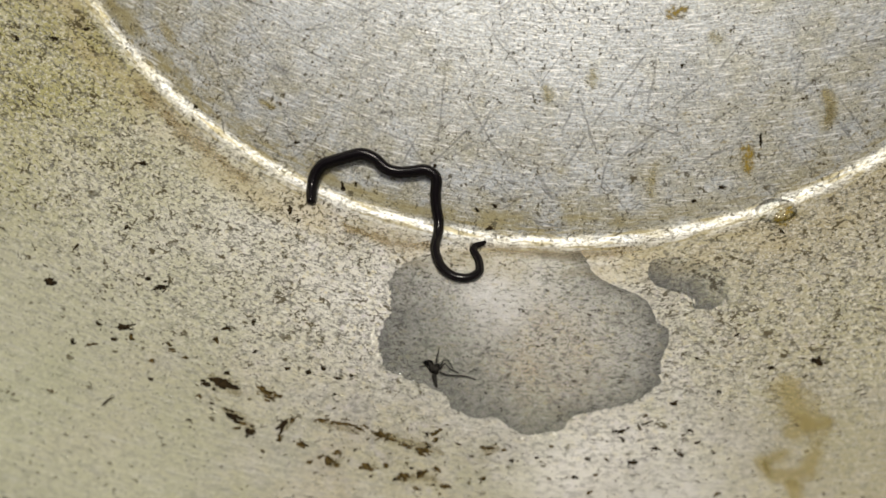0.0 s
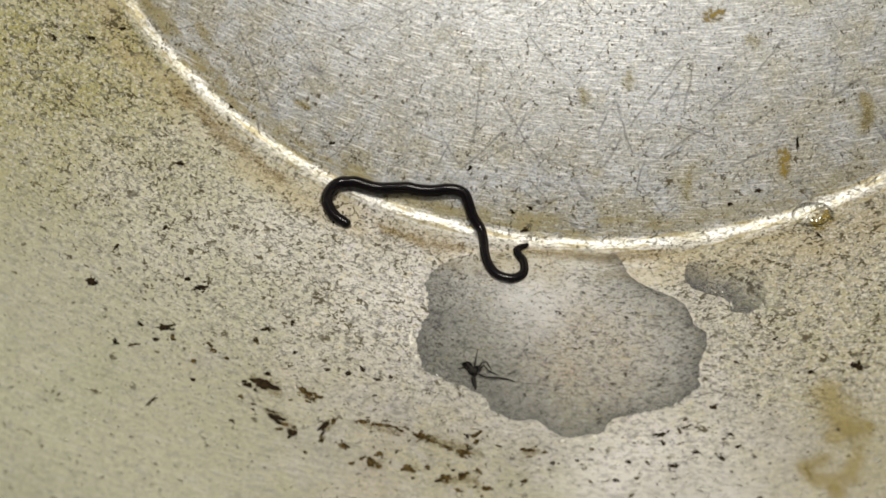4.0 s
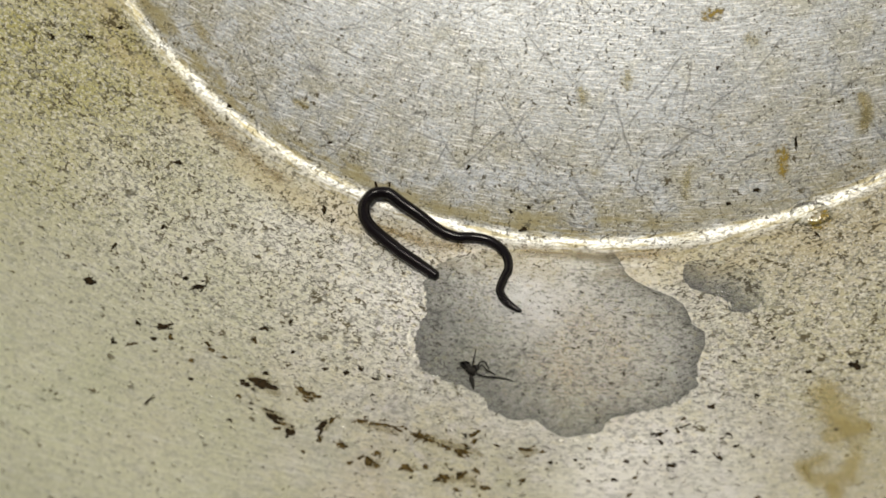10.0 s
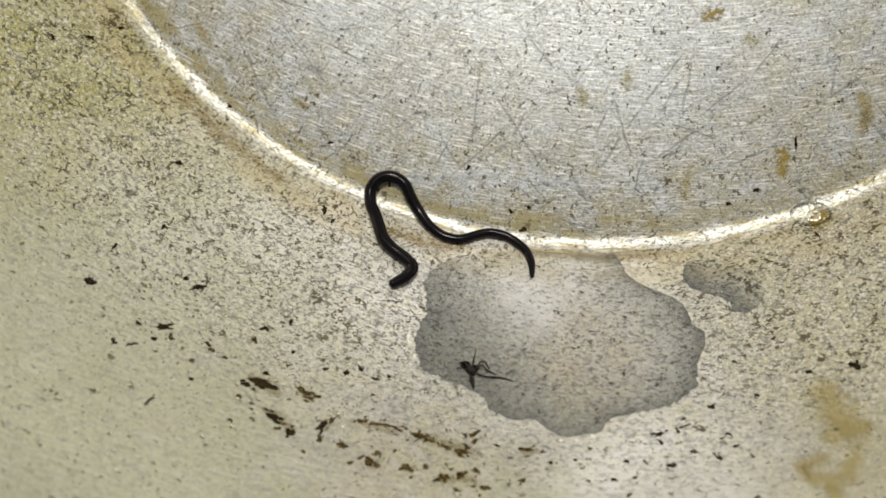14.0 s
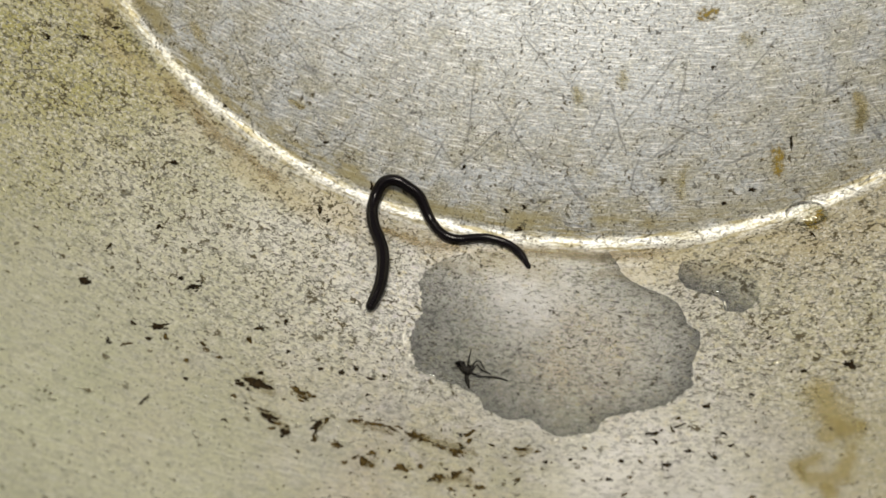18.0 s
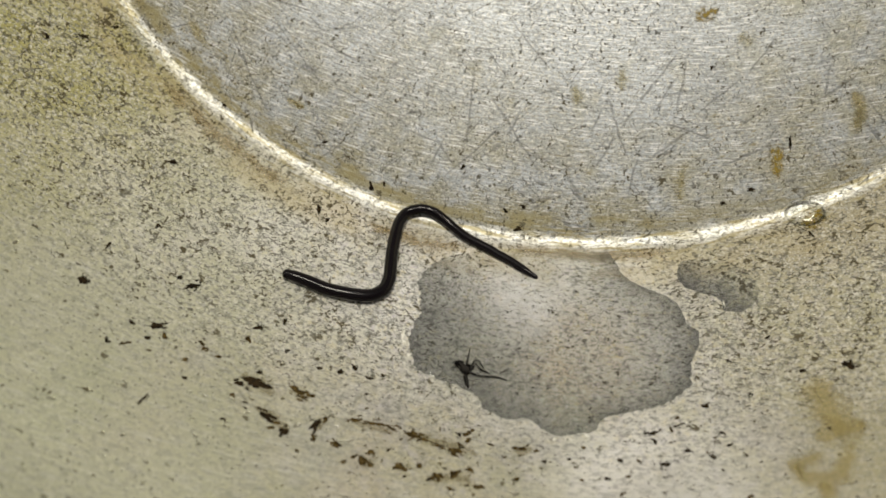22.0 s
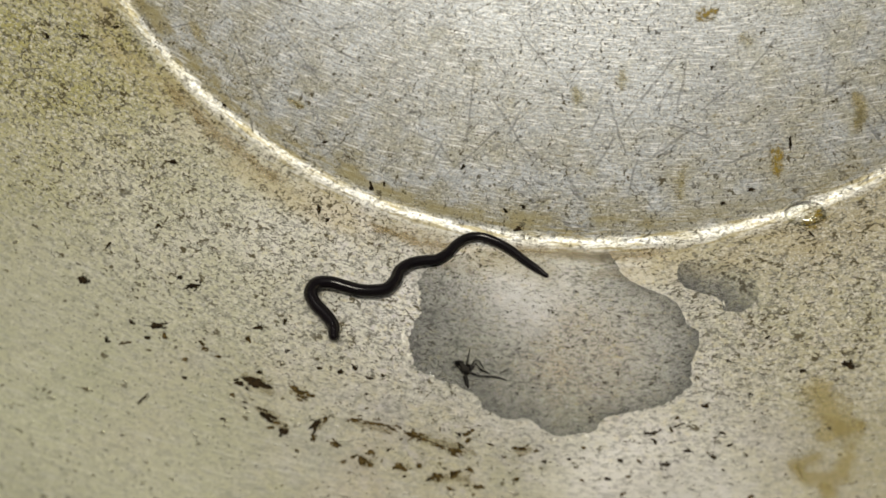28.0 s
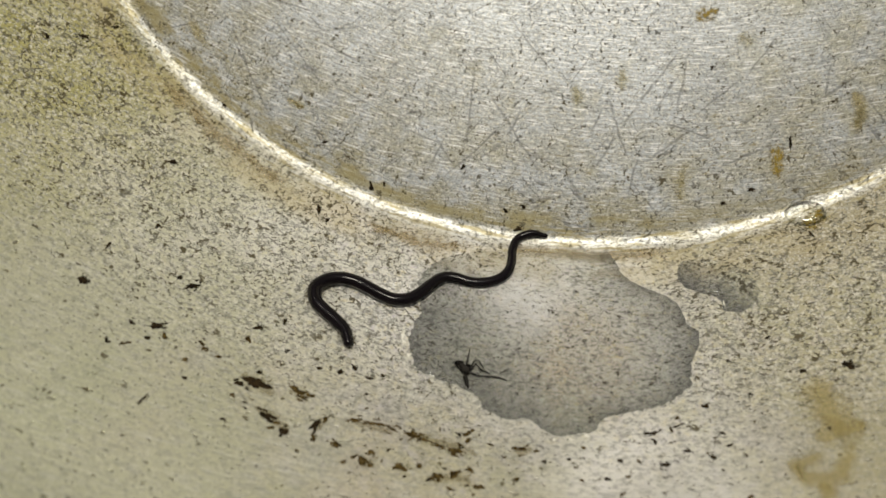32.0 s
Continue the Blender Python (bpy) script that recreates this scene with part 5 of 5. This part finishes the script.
    at(21, -58.4, -132.6, -55.7, -134.0, -53.0, -135.2, -50.2, -136.1, -47.3, -136.3, -44.6, -135.7, -43.0, -134.0, -42.8, -131.7, -43.1, -129.2, -43.7,
       -126.7, -44.1, -124.2, -44.2, -121.7, -43.7, -119.1, -41.9, -116.4, -39.2, -115.5, -36.3, -116.1, -33.9, -117.8, -32.0, -120.2, -30.1, -122.6,
       -27.9, -124.2, -25.0, -125.0, -22.2, -125.9, -19.5, -127.0, -16.9, -128.2, -14.5, -129.7, -12.3, -131.4)
    at(21.5, -60.6, -132.9, -57.9, -134.0, -55.2, -135.1, -52.5, -136.1, -49.6, -136.6, -46.8, -136.5, -44.4, -135.5, -43.0, -133.5, -42.6, -131.2, -42.9,
       -128.8, -43.1, -126.3, -43.1, -123.9, -42.7, -121.4, -41.6, -118.8, -39.3, -116.8, -36.4, -116.7, -33.8, -117.8, -31.7, -119.8, -29.7, -122.1,
       -27.4, -123.9, -24.8, -125.0, -22.1, -126.1, -19.5, -127.3, -17.0, -128.6, -14.6, -130.1, -12.4, -131.6)
    at(22, -61.8, -132.0, -59.0, -133.0, -56.5, -134.0, -53.8, -135.1, -51.0, -135.8, -48.2, -136.3, -45.4, -136.4, -43.1, -135.3, -42.2, -133.2, -42.1,
       -130.9, -42.1, -128.6, -42.0, -126.2, -41.7, -123.8, -41.2, -121.3, -39.7, -119.0, -36.9, -117.9, -34.1, -118.4, -31.8, -120.1, -29.7, -122.2,
       -27.5, -124.0, -25.1, -125.4, -22.5, -126.7, -20.1, -128.1, -17.7, -129.4, -15.4, -130.9, -13.0, -132.3)
    at(23, -62.5, -131.5, -59.8, -132.4, -57.2, -133.5, -54.6, -134.6, -52.0, -135.6, -49.2, -136.4, -46.4, -136.8, -43.7, -136.7, -41.4, -135.7, -40.8,
       -133.6, -41.8, -131.3, -42.2, -129.0, -41.6, -126.7, -40.8, -124.5, -40.0, -122.3, -38.4, -120.2, -35.8, -119.3, -33.0, -119.8, -30.6, -121.4,
       -28.4, -123.3, -26.1, -124.7, -23.7, -126.2, -21.5, -127.8, -19.7, -129.6, -18.6, -131.8, -17.8, -133.9)
    at(24, -62.9, -131.9, -60.2, -132.7, -57.5, -133.5, -55.0, -134.5, -52.4, -135.5, -49.7, -136.4, -47.0, -137.2, -44.3, -137.5, -41.7, -136.9, -40.2,
       -135.2, -40.7, -132.9, -41.3, -130.6, -41.1, -128.3, -40.0, -126.2, -39.2, -124.0, -38.1, -121.9, -35.9, -120.4, -33.2, -120.4, -30.6, -121.4,
       -28.2, -123.1, -26.0, -124.6, -23.6, -126.0, -21.4, -127.6, -19.6, -129.4, -18.8, -131.6, -18.1, -133.7)
    at(24.5, -61.8, -136.3, -59.9, -134.8, -57.6, -134.0, -55.0, -134.5, -52.4, -135.4, -49.8, -136.2, -47.1, -136.9, -44.4, -137.2, -41.8, -136.9, -40.2,
       -135.4, -40.6, -133.1, -41.2, -130.9, -40.5, -128.7, -39.2, -126.8, -38.1, -124.8, -37.0, -122.8, -35.1, -121.1, -32.4, -120.6, -29.8, -121.5,
       -27.4, -123.0, -25.3, -124.6, -23.0, -126.0, -20.8, -127.5, -19.2, -129.4, -18.3, -131.6, -17.7, -133.6)
    at(25, -58.7, -138.3, -58.8, -136.2, -57.5, -134.6, -55.0, -134.6, -52.4, -135.2, -49.8, -136.0, -47.2, -136.6, -44.5, -137.0, -41.9, -136.9, -40.2,
       -135.6, -40.5, -133.4, -41.2, -131.1, -40.0, -129.3, -38.4, -127.6, -37.1, -125.7, -36.0, -123.8, -34.5, -121.9, -31.9, -121.3, -29.3, -121.9,
       -26.9, -123.1, -24.8, -124.7, -22.6, -126.2, -20.5, -127.8, -19.0, -129.6, -18.1, -131.7, -17.5, -133.7)
    at(25.5, -57.0, -139.4, -58.0, -137.4, -58.1, -135.2, -56.4, -134.1, -53.7, -134.4, -51.1, -135.1, -48.5, -135.8, -45.9, -136.5, -43.3, -136.7, -40.9,
       -136.1, -40.2, -134.1, -41.0, -131.9, -40.5, -129.8, -38.7, -128.3, -37.0, -126.7, -35.5, -125.0, -34.0, -123.2, -31.5, -122.4, -28.8, -122.5,
       -26.3, -123.3, -23.9, -124.5, -21.7, -125.9, -19.9, -127.7, -18.5, -129.6, -17.7, -131.7, -17.2, -133.7)
    at(26.167, -56.2, -143.0, -57.4, -141.1, -58.2, -139.0, -57.4, -136.8, -55.4, -135.3, -53.0, -134.9, -50.3, -135.3, -47.7, -135.9, -45.1, -136.4,
       -42.6, -136.0, -41.2, -134.3, -41.0, -131.9, -40.4, -129.9, -38.8, -128.2, -36.9, -126.8, -35.0, -125.4, -33.2, -123.8, -30.9, -122.7, -28.3,
       -122.4, -25.7, -122.7, -23.1, -123.7, -20.9, -125.1, -19.0, -126.8, -17.5, -128.7, -16.5, -130.7, -15.7, -132.8)
    at(26.833, -53.4, -144.3, -55.0, -142.4, -56.4, -140.5, -57.1, -138.1, -56.6, -135.7, -54.8, -134.5, -52.2, -134.6, -49.6, -135.2, -47.0, -135.8,
       -44.4, -135.8, -42.4, -134.5, -41.3, -132.5, -40.6, -130.5, -39.3, -128.6, -37.1, -127.5, -34.9, -126.4, -32.9, -125.1, -30.8, -123.8, -28.3,
       -123.2, -25.6, -123.1, -23.0, -123.8, -20.7, -125.1, -18.7, -126.6, -17.1, -128.5, -15.9, -130.5, -14.9, -132.5)
    at(27.5, -50.1, -142.5, -51.9, -140.8, -54.0, -139.3, -56.1, -137.8, -57.4, -135.7, -56.3, -134.0, -53.8, -133.8, -51.2, -134.4, -48.6, -135.2, -46.0,
       -135.5, -43.5, -135.0, -41.6, -133.6, -40.9, -131.6, -39.9, -129.6, -37.5, -128.9, -35.1, -128.2, -32.9, -127.1, -30.9, -125.6, -28.7, -124.6,
       -26.1, -124.3, -23.5, -124.8, -21.0, -125.9, -18.8, -127.3, -17.1, -129.1, -15.8, -131.0, -14.4, -132.9)
    at(28, -51.2, -143.8, -51.7, -141.7, -53.4, -139.8, -55.4, -138.0, -56.7, -135.9, -55.9, -134.1, -53.3, -133.9, -50.6, -134.6, -47.9, -135.3, -45.2,
       -135.5, -42.6, -135.1, -41.0, -133.5, -40.2, -131.4, -38.2, -130.0, -35.6, -129.4, -33.0, -129.1, -30.9, -127.8, -29.2, -126.0, -27.2, -124.6,
       -24.5, -124.1, -21.9, -124.8, -19.4, -126.0, -17.1, -127.5, -15.1, -129.1, -12.9, -130.6, -10.8, -132.0)
    at(28.5, -51.0, -144.3, -51.2, -142.1, -52.7, -140.1, -54.8, -138.3, -56.4, -136.3, -55.9, -134.2, -53.4, -133.7, -50.7, -134.3, -48.0, -135.2, -45.2,
       -135.7, -42.4, -135.6, -40.2, -134.5, -39.0, -132.5, -37.1, -130.9, -34.5, -130.4, -31.9, -129.9, -30.0, -128.3, -28.2, -126.5, -26.3, -124.9,
       -23.7, -123.9, -20.9, -124.0, -18.2, -124.8, -15.6, -125.8, -13.2, -127.2, -11.1, -128.9, -9.2, -130.6)
    at(29, -50.6, -144.1, -50.8, -141.9, -52.5, -140.0, -54.7, -138.3, -56.3, -136.3, -55.9, -134.1, -53.4, -133.6, -50.7, -134.2, -47.9, -135.0, -45.2,
       -135.7, -42.4, -136.3, -39.9, -135.7, -38.7, -133.8, -37.0, -132.1, -34.5, -131.2, -31.8, -130.8, -29.7, -129.5, -27.8, -127.7, -26.0, -126.1,
       -23.6, -125.0, -20.7, -125.0, -17.9, -125.3, -15.2, -125.9, -12.6, -126.9, -10.3, -128.4, -8.4, -130.1)
    at(30, -50.5, -144.1, -50.7, -141.9, -52.4, -139.9, -54.5, -138.1, -56.2, -136.1, -55.7, -134.0, -53.2, -133.3, -50.5, -133.8, -47.8, -134.8, -45.2,
       -136.1, -42.5, -137.1, -39.7, -137.0, -37.6, -135.7, -35.8, -134.0, -33.2, -133.3, -30.5, -133.1, -27.8, -132.7, -25.4, -131.6, -23.4, -130.0,
       -21.5, -128.2, -19.3, -126.9, -16.6, -126.2, -13.7, -126.2, -10.9, -126.8, -8.3, -127.8, -5.7, -128.8)
    at(30.5, -50.6, -144.3, -50.6, -142.0, -52.1, -140.0, -54.3, -138.3, -56.1, -136.3, -55.9, -134.1, -53.6, -133.1, -50.7, -133.5, -48.0, -134.4, -45.5,
       -135.7, -42.9, -137.0, -40.1, -137.4, -37.7, -136.5, -36.0, -134.7, -33.9, -133.3, -31.1, -133.0, -28.3, -133.4, -25.5, -133.5, -23.0, -132.5,
       -21.2, -130.7, -19.8, -128.7, -18.6, -126.6, -16.9, -124.3, -14.1, -123.4, -11.5, -124.4, -9.2, -126.2)
    at(31, -50.6, -144.1, -50.6, -141.9, -52.2, -139.9, -54.4, -138.2, -56.1, -136.2, -55.8, -134.1, -53.5, -133.1, -50.7, -133.4, -48.0, -134.2, -45.5,
       -135.4, -42.9, -136.7, -40.2, -137.4, -37.6, -136.8, -35.6, -135.3, -33.7, -133.7, -31.1, -133.1, -28.5, -133.7, -25.7, -134.2, -22.9, -133.8,
       -20.4, -132.8, -18.7, -131.1, -18.1, -128.8, -18.2, -126.4, -17.4, -123.7, -14.8, -122.7, -12.0, -123.3)
    at(32, -48.4, -144.9, -49.4, -142.7, -51.3, -140.9, -53.5, -139.2, -55.5, -137.3, -56.0, -134.9, -54.2, -133.4, -51.5, -133.0, -48.7, -133.6, -46.1,
       -134.8, -43.6, -136.1, -40.9, -137.1, -38.1, -137.0, -35.8, -135.8, -33.9, -134.2, -31.7, -132.8, -29.0, -132.8, -26.2, -133.6, -23.4, -133.7,
       -20.7, -133.1, -18.6, -131.6, -17.7, -129.3, -17.5, -126.9, -16.3, -124.4, -13.6, -123.1, -10.7, -123.5)

    carried, ring_rows = [], [[] for _ in BODY]
    for t, spine in moments:
        mid = on_pot(*spine.mean(axis=0)[:2])
        carried.append((t, Matrix.Translation(mid)))
        for i in range(RINGS):
            x, y = spine[i][:2]
            along = Vector(spine[min(i + 1, RINGS - 1)] - spine[max(i - 1, 0)]).normalized()
            up = normal(x, y)
            side = up.cross(along).normalized()
            up = along.cross(side)
            m = Matrix((along, side, up)).transposed().to_4x4()
            m.translation = on_pot(x, y, girth((i + 0.5) / RINGS) * 0.9) - mid
            ring_rows[i].append((t, m))
    walk(worm, carried)
    for ring, rows in zip(BODY, ring_rows):
        walk(ring, rows)


motions()
